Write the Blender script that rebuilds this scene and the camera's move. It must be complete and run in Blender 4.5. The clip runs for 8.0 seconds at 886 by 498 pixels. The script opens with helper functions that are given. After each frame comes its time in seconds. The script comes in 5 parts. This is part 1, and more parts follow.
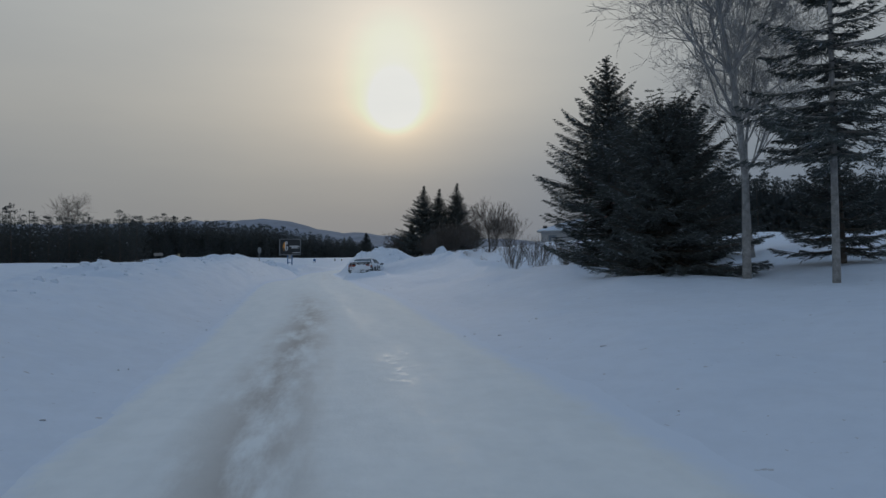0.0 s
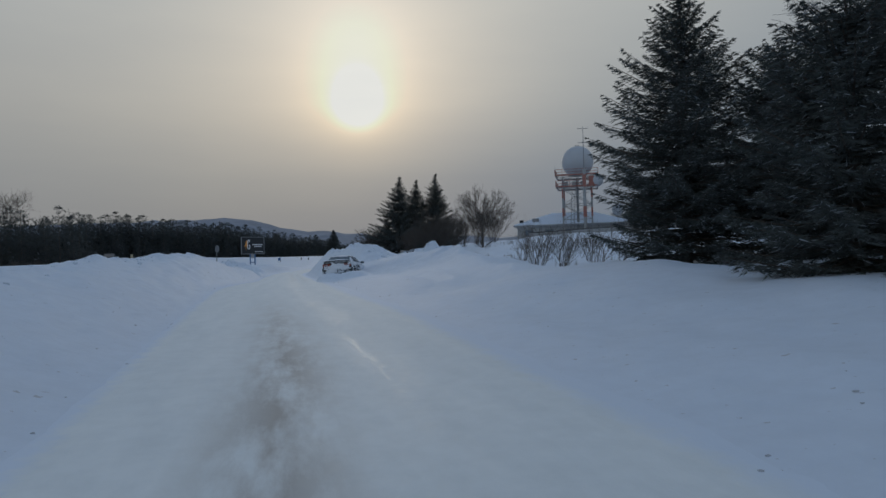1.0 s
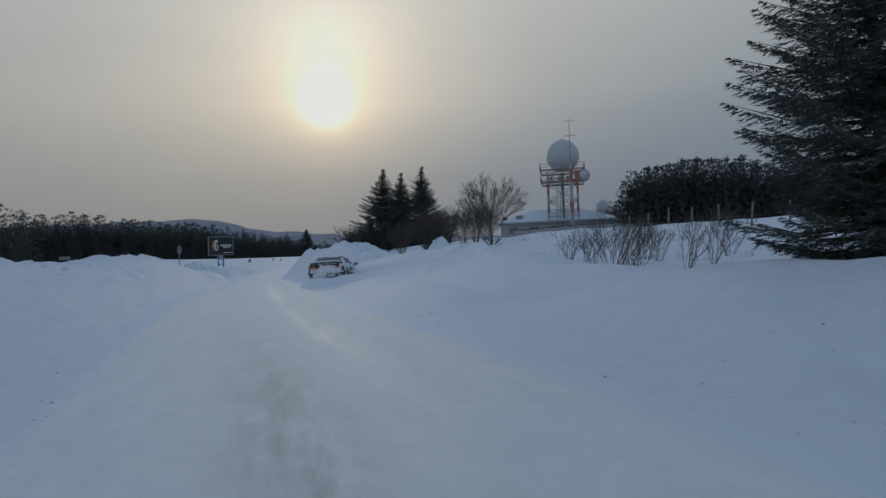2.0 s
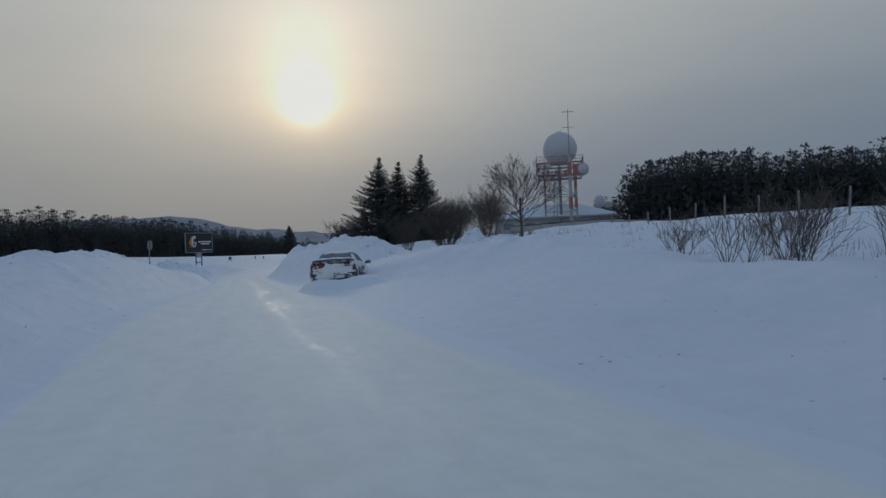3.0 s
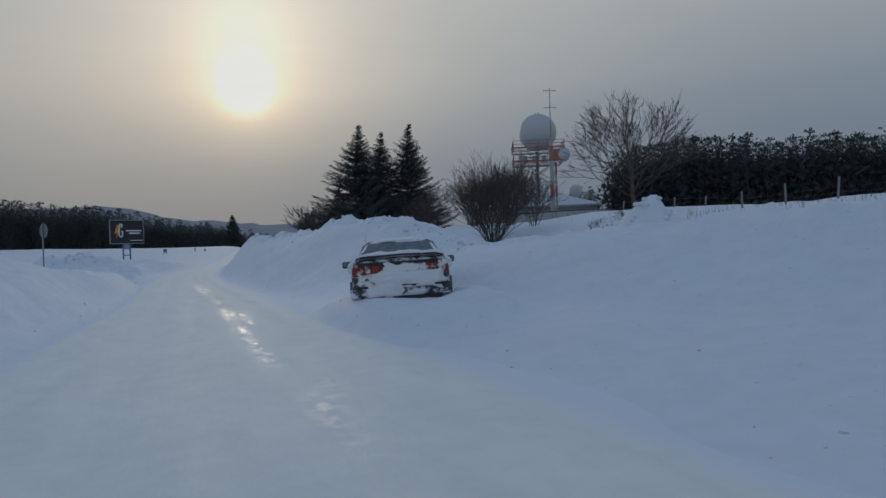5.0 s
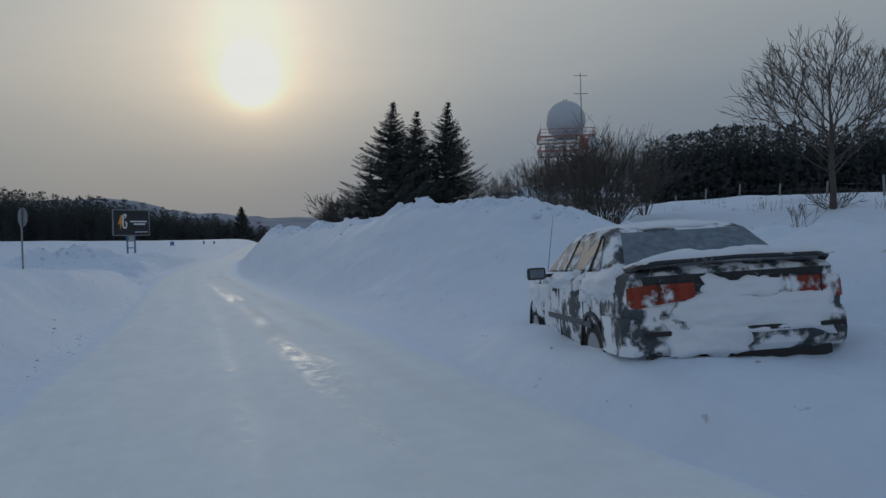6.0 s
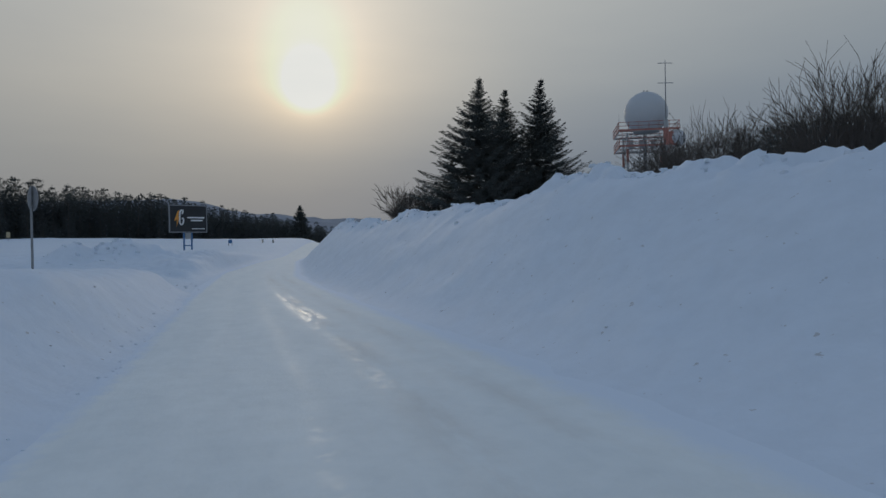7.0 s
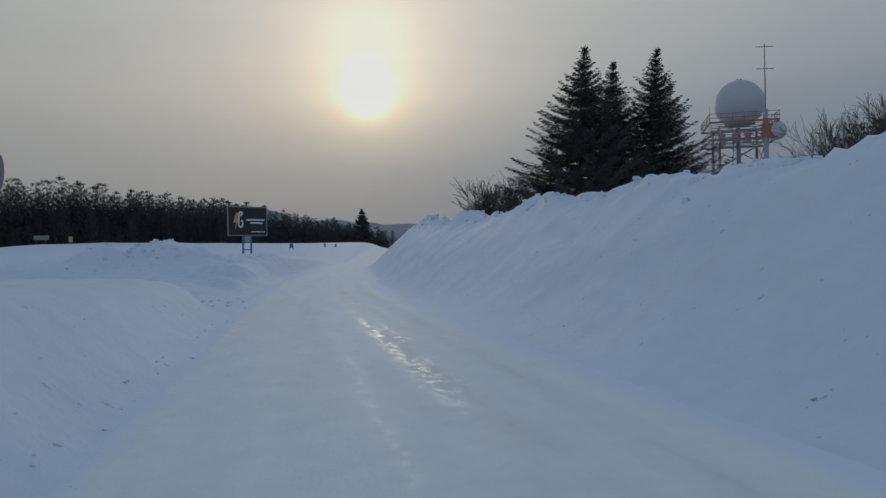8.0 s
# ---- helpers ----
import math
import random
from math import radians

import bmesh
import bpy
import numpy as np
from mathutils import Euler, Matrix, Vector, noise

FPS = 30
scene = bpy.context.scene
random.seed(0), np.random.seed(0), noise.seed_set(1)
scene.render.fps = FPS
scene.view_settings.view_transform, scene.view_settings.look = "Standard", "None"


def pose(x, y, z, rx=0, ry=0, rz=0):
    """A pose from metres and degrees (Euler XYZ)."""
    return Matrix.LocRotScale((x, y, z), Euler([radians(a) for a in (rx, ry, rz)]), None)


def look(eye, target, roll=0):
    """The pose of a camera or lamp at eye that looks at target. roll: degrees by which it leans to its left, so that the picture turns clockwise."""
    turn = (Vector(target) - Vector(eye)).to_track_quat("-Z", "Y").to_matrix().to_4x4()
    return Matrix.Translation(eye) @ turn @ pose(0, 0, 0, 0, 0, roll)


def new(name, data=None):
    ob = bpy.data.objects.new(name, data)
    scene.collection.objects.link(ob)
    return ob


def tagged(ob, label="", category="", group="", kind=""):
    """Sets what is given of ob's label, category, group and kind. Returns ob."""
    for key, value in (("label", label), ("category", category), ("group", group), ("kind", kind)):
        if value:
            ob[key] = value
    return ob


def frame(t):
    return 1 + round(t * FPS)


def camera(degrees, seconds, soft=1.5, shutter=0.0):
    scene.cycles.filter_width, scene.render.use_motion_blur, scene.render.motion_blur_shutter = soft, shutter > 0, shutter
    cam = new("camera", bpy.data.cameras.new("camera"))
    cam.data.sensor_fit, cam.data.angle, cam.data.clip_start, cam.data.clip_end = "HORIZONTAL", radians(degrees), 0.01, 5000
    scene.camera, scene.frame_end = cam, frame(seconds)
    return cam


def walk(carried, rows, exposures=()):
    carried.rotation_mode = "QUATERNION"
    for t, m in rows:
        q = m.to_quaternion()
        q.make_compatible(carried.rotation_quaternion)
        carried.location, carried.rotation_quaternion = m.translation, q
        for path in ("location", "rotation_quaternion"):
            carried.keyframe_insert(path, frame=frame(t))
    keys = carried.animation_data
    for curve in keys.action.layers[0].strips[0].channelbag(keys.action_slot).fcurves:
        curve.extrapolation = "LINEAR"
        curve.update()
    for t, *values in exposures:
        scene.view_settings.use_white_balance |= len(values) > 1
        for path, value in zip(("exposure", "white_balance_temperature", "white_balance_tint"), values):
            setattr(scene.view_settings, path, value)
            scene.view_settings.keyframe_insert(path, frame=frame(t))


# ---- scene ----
cam = camera(67.6, 8.0, soft=1.5)
PATH = [
    (0, (-0.268, -9.298, 1.152), (0.067, -7.326, 1.188), -0.83),
    (0.5, (-0.428, -5.791, 1.164), (-0.050, -3.827, 1.194), -1.02),
    (1, (-0.607, -2.317, 1.151), (-0.170, -0.366, 1.177), -1.59),
    (1.5, (-0.838, 1.118, 1.218), (-0.353, 3.058, 1.244), -1.98),
    (3, (-1.386, 11.215, 1.217), (-0.808, 13.129, 1.230), -2.15),
    (3.5, (-1.523, 14.539, 1.261), (-0.917, 16.445, 1.272), -2.14),
    (4, (-1.660, 17.856, 1.276), (-0.994, 19.742, 1.275), -2.12),
    (5.5, (-1.895, 27.841, 1.299), (-1.143, 29.695, 1.281), -1.80),
    (6, (-2.070, 31.244, 1.323), (-1.341, 33.106, 1.293), -1.51),
    (6.5, (-1.994, 34.551, 1.256), (-1.343, 36.442, 1.229), -1.33),
    (7, (-1.989, 37.949, 1.139), (-1.410, 39.863, 1.119), -0.95),
    (7.5, (-2.074, 41.345, 1.100), (-1.603, 43.289, 1.084), -0.88),
    (8, (-2.063, 44.658, 1.019), (-1.651, 46.615, 1.018), -1.00),
]
walk(cam, [(t, look(eye, target, roll)) for t, eye, target, roll in PATH])

# ---------- world and sun ----------
SUN_AZ, SUN_EL = 5.6, 13.2
sun_dir = Vector((math.sin(radians(SUN_AZ)) * math.cos(radians(SUN_EL)), math.cos(radians(SUN_AZ)) * math.cos(radians(SUN_EL)), math.sin(radians(SUN_EL))))


def node(nt, kind, **inputs):
    n = nt.nodes.new(kind)
    for key, value in inputs.items():
        n.inputs[key.replace("_", " ")].default_value = value
    return n


def math_node(nt, op, a, b=None):
    n = nt.nodes.new("ShaderNodeMath")
    n.operation = op
    for i, v in enumerate((a, b)):
        if v is None:
            continue
        if isinstance(v, (int, float)):
            n.inputs[i].default_value = v
        else:
            nt.links.new(v, n.inputs[i])
    return n.outputs[0]


def mixed(nt, fac, a, b, blend="MIX"):
    n = nt.nodes.new("ShaderNodeMix")
    n.data_type, n.blend_type = "RGBA", blend
    for socket, v in ((n.inputs[0], fac), (n.inputs[6], a), (n.inputs[7], b)):
        if isinstance(v, (int, float)):
            socket.default_value = v
        elif isinstance(v, tuple):
            socket.default_value = (*v, 1)
        else:
            nt.links.new(v, socket)
    return n.outputs[2]


def ramp(nt, fac, stops):
    n = nt.nodes.new("ShaderNodeValToRGB")
    while len(n.color_ramp.elements) < len(stops):
        n.color_ramp.elements.new(0.5)
    for e, (at, c) in zip(n.color_ramp.elements, stops):
        e.position, e.color = at, (*c, 1) if isinstance(c, tuple) else (c, c, c, 1)
    nt.links.new(fac, n.inputs[0])
    return n.outputs[0]


world = bpy.data.worlds.new("hazy_winter_sky")
scene.world = world
world.use_nodes = True
wt = world.node_tree
wt.nodes.clear()
coord = wt.nodes.new("ShaderNodeTexCoord")
split = wt.nodes.new("ShaderNodeSeparateXYZ")
wt.links.new(coord.outputs["Generated"], split.inputs[0])
dot = wt.nodes.new("ShaderNodeVectorMath")
dot.operation = "DOT_PRODUCT"
dot.inputs[1].default_value = sun_dir
wt.links.new(coord.outputs["Generated"], dot.inputs[0])
facing = math_node(wt, "MAXIMUM", dot.outputs["Value"], 0.0)
# the haze is warm about the sun, most of all on its left, and blue-grey away from it
aside = wt.nodes.new("ShaderNodeVectorMath")
aside.operation = "DOT_PRODUCT"
aside.inputs[1].default_value = (math.cos(radians(SUN_AZ)), -math.sin(radians(SUN_AZ)), 0.0)
wt.links.new(coord.outputs["Generated"], aside.inputs[0])
turned_away = ramp(wt, math_node(wt, "ADD", math_node(wt, "MULTIPLY", aside.outputs["Value"], 0.5), 0.5), [(0.0, 0.95), (0.14, 0.55), (0.26, 0.06), (0.40, 0.0), (0.54, 0.38), (0.68, 0.80), (0.84, 1.0)])
high = [(0.36, (0.340, 0.368, 0.382)), (0.52, (0.212, 0.280, 0.375)), (0.8, (0.178, 0.252, 0.375))]
warm_haze = ramp(wt, split.outputs["Z"], [(0.0, (0.215, 0.228, 0.245)), (0.08, (0.243, 0.252, 0.258)), (0.20, (0.300, 0.309, 0.308))] + high)
cool_haze = ramp(wt, split.outputs["Z"], [(0.0, (0.135, 0.172, 0.228)), (0.08, (0.142, 0.184, 0.244)), (0.20, (0.196, 0.238, 0.284))] + high)
haze = mixed(wt, turned_away, warm_haze, cool_haze)
sky = wt.nodes.new("ShaderNodeTexSky")
sky.sky_type = "NISHITA"
sky.sun_disc = False
sky.sun_elevation, sky.sun_rotation, sky.dust_density, sky.air_density = radians(SUN_EL), radians(SUN_AZ), 4.0, 1.0
sky_part = mixed(wt, 1.0, sky.outputs[0], (0.0008, 0.0008, 0.0008), "MULTIPLY")
total = mixed(wt, 1.0, haze, sky_part, "ADD")
# glow round the sun, swallowed by the haze near the horizon and drawn out above the sun
clear_air = ramp(wt, split.outputs["Z"], [(0.0, 0.02), (0.07, 0.06), (0.12, 0.22), (0.175, 0.66), (0.225, 1.0)])
above = wt.nodes.new("ShaderNodeVectorMath")
above.operation = "DOT_PRODUCT"
above.inputs[1].default_value = (math.sin(radians(SUN_AZ)) * math.cos(radians(SUN_EL + 5)), math.cos(radians(SUN_AZ)) * math.cos(radians(SUN_EL + 5)), math.sin(radians(SUN_EL + 5)))
wt.links.new(coord.outputs["Generated"], above.inputs[0])
facing_up = math_node(wt, "MAXIMUM", above.outputs["Value"], 0.0)
over = wt.nodes.new("ShaderNodeVectorMath")
over.operation = "DOT_PRODUCT"
over.inputs[1].default_value = (math.sin(radians(SUN_AZ)) * math.cos(radians(SUN_EL + 1.3)), math.cos(radians(SUN_AZ)) * math.cos(radians(SUN_EL + 1.3)), math.sin(radians(SUN_EL + 1.3)))
wt.links.new(coord.outputs["Generated"], over.inputs[0])
crown = math_node(wt, "MAXIMUM", over.outputs["Value"], 0.0)
for source, power, colour in ((facing_up, 8, (0.118, 0.098, 0.066)), (facing_up, 40, (0.120, 0.092, 0.056)), (facing_up, 110, (0.125, 0.10, 0.075)), (facing, 90, (0.070, 0.042, 0.012)), (facing, 300, (0.17, 0.118, 0.055)), (facing, 800, (0.22, 0.15, 0.06)), (facing_up, 420, (0.09, 0.082, 0.068)), (facing, 3400, (1.7, 1.5, 1.2)), (crown, 4200, (0.9, 0.8, 0.65))):
    lobe = math_node(wt, "MULTIPLY", math_node(wt, "POWER", source, float(power)), clear_air)
    total = mixed(wt, 1.0, total, mixed(wt, lobe, (0.0, 0.0, 0.0), colour), "ADD")
total = mixed(wt, 1.0, total, (0.79, 0.79, 0.75), "DARKEN")
# faint streaks in the thin cloud
flat_sky = wt.nodes.new("ShaderNodeMapping")
flat_sky.inputs["Scale"].default_value = (1.6, 1.6, 7.0)
wt.links.new(coord.outputs["Generated"], flat_sky.inputs["Vector"])
veil = node(wt, "ShaderNodeTexNoise", Scale=1.7, Detail=5.0, Roughness=0.55)
wt.links.new(flat_sky.outputs[0], veil.inputs["Vector"])
total = mixed(wt, 1.0, total, ramp(wt, veil.outputs[0], [(0.3, (0.93, 0.935, 0.945)), (0.7, (1.0, 0.995, 0.985))]), "MULTIPLY")
back = wt.nodes.new("ShaderNodeBackground")
wt.links.new(total, back.inputs["Color"])
back.inputs["Strength"].default_value = 1.04
wo = wt.nodes.new("ShaderNodeOutputWorld")
wt.links.new(back.outputs[0], wo.inputs["Surface"])

sun = new("sun", bpy.data.lights.new("sun", "SUN"))
sun.data.energy, sun.data.angle, sun.data.color = 0.12, radians(9), (1.0, 0.87, 0.69)
sun.matrix_world = look((0, 0, 60), Vector((0, 0, 60)) - sun_dir)


# ---------- materials ----------
def material(name, base, rough=0.8, metal=0.0, vary=0.15, scale=6.0, bump=0.0, bump_scale=40.0, island=False, piece=False, spec=0.5, frost=0.0, thin=0.0):
    """A plain surface with variation at two scales and a fine relief."""
    m = bpy.data.materials.new(name)
    m.use_nodes = True
    nt = m.node_tree
    bsdf = nt.nodes["Principled BSDF"]
    tc = nt.nodes.new("ShaderNodeTexCoord")
    big = node(nt, "ShaderNodeTexNoise", Scale=scale, Detail=6.0, Roughness=0.6)
    nt.links.new(tc.outputs["Object"], big.inputs["Vector"])
    fine = node(nt, "ShaderNodeTexNoise", Scale=scale * 9, Detail=4.0)
    nt.links.new(tc.outputs["Object"], fine.inputs["Vector"])
    lo, hi = tuple(c * (1 - vary) for c in base), tuple(min(1, c * (1 + vary)) for c in base)
    col = ramp(nt, big.outputs[0], [(0.3, lo), (0.7, hi)])
    col = mixed(nt, 0.35, col, ramp(nt, fine.outputs[0], [(0.3, lo), (0.7, hi)]))
    if island or piece:
        info = nt.nodes.new("ShaderNodeNewGeometry" if island else "ShaderNodeObjectInfo")
        rnd = info.outputs["Random Per Island" if island else "Random"]
        col = mixed(nt, 0.18 if island else 0.5, col, ramp(nt, rnd, [(0.0, tuple(c * 0.55 for c in base)), (1.0, tuple(min(1, c * 1.5) for c in base))]))
    if frost:
        col = mixed(nt, ramp(nt, rnd, [(1 - frost, 0.0), (1 - frost * 0.8, 1.0)]), col, (0.30, 0.33, 0.36))
    bsdf.inputs["Specular IOR Level"].default_value = spec
    nt.links.new(col, bsdf.inputs["Base Color"])
    bsdf.inputs["Roughness"].default_value, bsdf.inputs["Metallic"].default_value = rough, metal
    if thin:
        through_light = nt.nodes.new("ShaderNodeBsdfTranslucent")
        nt.links.new(col, through_light.inputs["Color"])
        blend = nt.nodes.new("ShaderNodeMixShader")
        blend.inputs[0].default_value = thin
        nt.links.new(bsdf.outputs[0], blend.inputs[1])
        nt.links.new(through_light.outputs[0], blend.inputs[2])
        nt.links.new(blend.outputs[0], nt.nodes["Material Output"].inputs["Surface"])
    if bump:
        b = node(nt, "ShaderNodeBump", Strength=bump, Distance=0.02)
        n2 = node(nt, "ShaderNodeTexNoise", Scale=bump_scale, Detail=5.0)
        nt.links.new(tc.outputs["Object"], n2.inputs["Vector"])
        nt.links.new(n2.outputs[0], b.inputs["Height"])
        nt.links.new(b.outputs[0], bsdf.inputs["Normal"])
    return m


def snow_material(name, base, dirt=0.0):
    m = bpy.data.materials.new(name)
    m.use_nodes = True
    nt = m.node_tree
    bsdf = nt.nodes["Principled BSDF"]
    tc = nt.nodes.new("ShaderNodeTexCoord")
    big = node(nt, "ShaderNodeTexNoise", Scale=0.35, Detail=5.0)
    mid = node(nt, "ShaderNodeTexNoise", Scale=3.0, Detail=8.0, Roughness=0.65)
    fine = node(nt, "ShaderNodeTexNoise", Scale=28.0, Detail=5.0)
    for n in (big, mid, fine):
        nt.links.new(tc.outputs["Object"], n.inputs["Vector"])
    col = ramp(nt, big.outputs[0], [(0.3, tuple(c * 0.95 for c in base)), (0.7, base)])
    col = mixed(nt, 0.4, col, ramp(nt, mid.outputs[0], [(0.32, tuple(c * 0.86 for c in base)), (0.62, base)]))
    if dirt:
        specks = node(nt, "ShaderNodeTexNoise", Scale=9.0, Detail=3.0)
        nt.links.new(tc.outputs["Object"], specks.inputs["Vector"])
        mask = ramp(nt, specks.outputs[0], [(0.70, 0.0), (0.74, dirt)])
        col = mixed(nt, mask, col, (0.32, 0.30, 0.28))
    nt.links.new(col, bsdf.inputs["Base Color"])
    bsdf.inputs["Roughness"].default_value = 0.65
    bsdf.inputs["Specular IOR Level"].default_value = 0.25
    h = math_node(nt, "ADD", math_node(nt, "MULTIPLY", mid.outputs[0], 0.7), math_node(nt, "MULTIPLY", fine.outputs[0], 0.12))
    b = node(nt, "ShaderNodeBump", Strength=0.26, Distance=0.10)
    nt.links.new(h, b.inputs["Height"])
    nt.links.new(b.outputs[0], bsdf.inputs["Normal"])
    return m


def road_material():
    """Packed snow, polished to ice in the wheel tracks, with brown grit down the middle of one stretch."""
    m = bpy.data.materials.new("packed_icy_snow")
    m.use_nodes = True
    nt = m.node_tree
    bsdf = nt.nodes["Principled BSDF"]
    tc = nt.nodes.new("ShaderNodeTexCoord")
    at = nt.nodes.new("ShaderNodeAttribute")
    at.attribute_name = "across"
    sep = nt.nodes.new("ShaderNodeSeparateXYZ")
    nt.links.new(tc.outputs["Object"], sep.inputs[0])
    stretch = nt.nodes.new("ShaderNodeMapping")
    stretch.inputs["Scale"].default_value = (1.0, 0.22, 1.0)
    nt.links.new(tc.outputs["Object"], stretch.inputs["Vector"])
    long_noise = node(nt, "ShaderNodeTexNoise", Scale=2.6, Detail=7.0, Roughness=0.62)
    nt.links.new(stretch.outputs[0], long_noise.inputs["Vector"])
    mid = node(nt, "ShaderNodeTexNoise", Scale=3.5, Detail=8.0, Roughness=0.65)
    fine = node(nt, "ShaderNodeTexNoise", Scale=45.0, Detail=4.0)
    for n in (mid, fine):
        nt.links.new(tc.outputs["Object"], n.inputs["Vector"])
    base = ramp(nt, long_noise.outputs[0], [(0.3, (0.78, 0.82, 0.81)), (0.65, (0.87, 0.90, 0.875))])
    base = mixed(nt, 0.3, base, ramp(nt, mid.outputs[0], [(0.35, (0.72, 0.75, 0.75)), (0.6, (0.86, 0.89, 0.89))]))

    def band(centre, width, across=None):
        d = math_node(nt, "ABSOLUTE", math_node(nt, "SUBTRACT", across or at.outputs["Fac"], centre))
        return ramp(nt, math_node(nt, "DIVIDE", d, width), [(0.0, 1.0), (1.0, 0.0)])

    # brown grit, first stretch only
    along = ramp(nt, math_node(nt, "DIVIDE", math_node(nt, "ADD", sep.outputs["Y"], 12.0), 40.0), [(0.0, 1.0), (0.42, 1.0), (0.62, 0.35), (0.8, 0.0)])
    wander = ramp(nt, math_node(nt, "DIVIDE", math_node(nt, "ADD", sep.outputs["Y"], 8.0), 16.0), [(0.0, 0.11), (0.35, 0.10), (0.85, 0.0)])
    off_centre = math_node(nt, "ABSOLUTE", math_node(nt, "SUBTRACT", math_node(nt, "ADD", at.outputs["Fac"], wander), 0.41))
    grit = math_node(nt, "MULTIPLY", ramp(nt, math_node(nt, "DIVIDE", off_centre, 0.16), [(0.0, 1.0), (1.0, 0.0)]), along)
    grit = math_node(nt, "MULTIPLY", grit, ramp(nt, long_noise.outputs[0], [(0.38, 0.0), (0.58, 1.0)]))
    base = mixed(nt, math_node(nt, "MULTIPLY", grit, 0.68), base, (0.27, 0.225, 0.185))
    worn = math_node(nt, "MULTIPLY", math_node(nt, "MAXIMUM", band(0.66, 0.10), math_node(nt, "MULTIPLY", band(0.84, 0.07), 0.8)), ramp(nt, long_noise.outputs[0], [(0.40, 0.0), (0.62, 1.0)]))
    worn = math_node(nt, "MULTIPLY", worn, ramp(nt, math_node(nt, "DIVIDE", sep.outputs["Y"], 80.0), [(0.40, 0.0), (0.52, 1.0), (0.78, 1.0), (0.9, 0.0)]))
    base = mixed(nt, math_node(nt, "MULTIPLY", worn, 0.34), base, (0.46, 0.42, 0.38))
    # loose snow creeps in over both edges, ragged on the left and thin and wide on the right
    ragged = math_node(nt, "ADD", at.outputs["Fac"], math_node(nt, "MULTIPLY", math_node(nt, "SUBTRACT", mid.outputs[0], 0.5), 0.10))
    ragged = math_node(nt, "DIVIDE", math_node(nt, "ADD", ragged, 0.14), 1.28)
    verge = math_node(nt, "MAXIMUM", ramp(nt, ragged, [(0.09, 1.0), (0.125, 0.0)]), ramp(nt, ragged, [(0.85, 0.0), (0.905, 1.0)]))
    base = mixed(nt, verge, base, (0.735, 0.81, 0.90))
    nt.links.new(base, bsdf.inputs["Base Color"])
    # ice in the right wheel track
    place = math_node(nt, "DIVIDE", sep.outputs["Y"], 80.0)
    wander = math_node(nt, "ADD", at.outputs["Fac"], math_node(nt, "MULTIPLY", ramp(nt, place, [(0.58, 0.0), (0.69, 1.0)]), 0.05))
    ice = math_node(nt, "MAXIMUM", band(0.645, 0.075, wander), math_node(nt, "MULTIPLY", math_node(nt, "MAXIMUM", band(0.71, 0.06, wander), math_node(nt, "MULTIPLY", band(0.44, 0.04), 0.45)), 0.75))
    patches = node(nt, "ShaderNodeTexNoise", Scale=1.1, Detail=4.0)
    nt.links.new(stretch.outputs[0], patches.inputs["Vector"])
    ice = math_node(nt, "MULTIPLY", ice, ramp(nt, math_node(nt, "ADD", patches.outputs[0], math_node(nt, "MULTIPLY", ramp(nt, place, [(0.50, 0.0), (0.54, 1.0), (0.68, 1.0), (0.74, 0.0)]), 0.043)), [(0.405, 0.0), (0.55, 1.0)]))
    flecks = node(nt, "ShaderNodeTexNoise", Scale=9.0, Detail=5.0)
    nt.links.new(tc.outputs["Object"], flecks.inputs["Vector"])
    ice = math_node(nt, "MULTIPLY", ice, ramp(nt, flecks.outputs[0], [(0.485, 0.0), (0.55, 1.0)]))
    near = ramp(nt, place, [(0.0, 0.38), (0.30, 0.38), (0.42, 0.85), (0.64, 0.85), (0.72, 0.3), (0.82, 0.05)])
    ice = math_node(nt, "MULTIPLY", ice, near)
    rough = math_node(nt, "SUBTRACT", 0.68, math_node(nt, "MULTIPLY", ice, 0.54))
    nt.links.new(rough, bsdf.inputs["Roughness"])
    bsdf.inputs["Specular IOR Level"].default_value = 0.4
    h = math_node(nt, "ADD", math_node(nt, "MULTIPLY", mid.outputs[0], 0.6), math_node(nt, "MULTIPLY", fine.outputs[0], 0.18))
    h = math_node(nt, "ADD", h, math_node(nt, "MULTIPLY", long_noise.outputs[0], 0.6))
    h = math_node(nt, "ADD", h, math_node(nt, "MULTIPLY", flecks.outputs[0], 0.3))
    b = node(nt, "ShaderNodeBump", Strength=0.38, Distance=0.035)
    nt.links.new(h, b.inputs["Height"])
    nt.links.new(b.outputs[0], bsdf.inputs["Normal"])
    return m


M_SNOW = snow_material("drifted_snow", (0.735, 0.81, 0.90), 0.5)
M_CAKE = snow_material("caked_snow", (0.82, 0.85, 0.89))
M_ROAD = road_material()
M_CLOD = material("dirty_snow_clod", (0.46, 0.48, 0.51), 0.9, vary=0.4, scale=8, island=True)
# needle base colours are lifted to stand in for haze over dark trees
M_SPRUCE = material("spruce_needles", (0.092, 0.104, 0.097), 0.85, vary=0.35, scale=1.2, island=True, spec=0.15, frost=0.08)
M_CEDAR = material("fir_needles", (0.090, 0.100, 0.094), 0.85, vary=0.35, scale=0.8, island=True, spec=0.15)
M_PINE = material("hazed_pine_needles", (0.082, 0.094, 0.094), 0.95, vary=0.2, scale=0.25, island=True, spec=0.02, thin=0.45)
# made for the far left wood: haze in the base colour, plus a little frost
M_PINE_HAZED_SNOWY = material("hazed_pine_needles_with_traces_of_snow", (0.085, 0.093, 0.090), 0.95, vary=0.2, scale=0.12, island=True, spec=0.02, frost=0.006, thin=0.45)
M_BARK = material("dark_bark", (0.10, 0.085, 0.07), 0.9, vary=0.35, scale=9, bump=0.6)
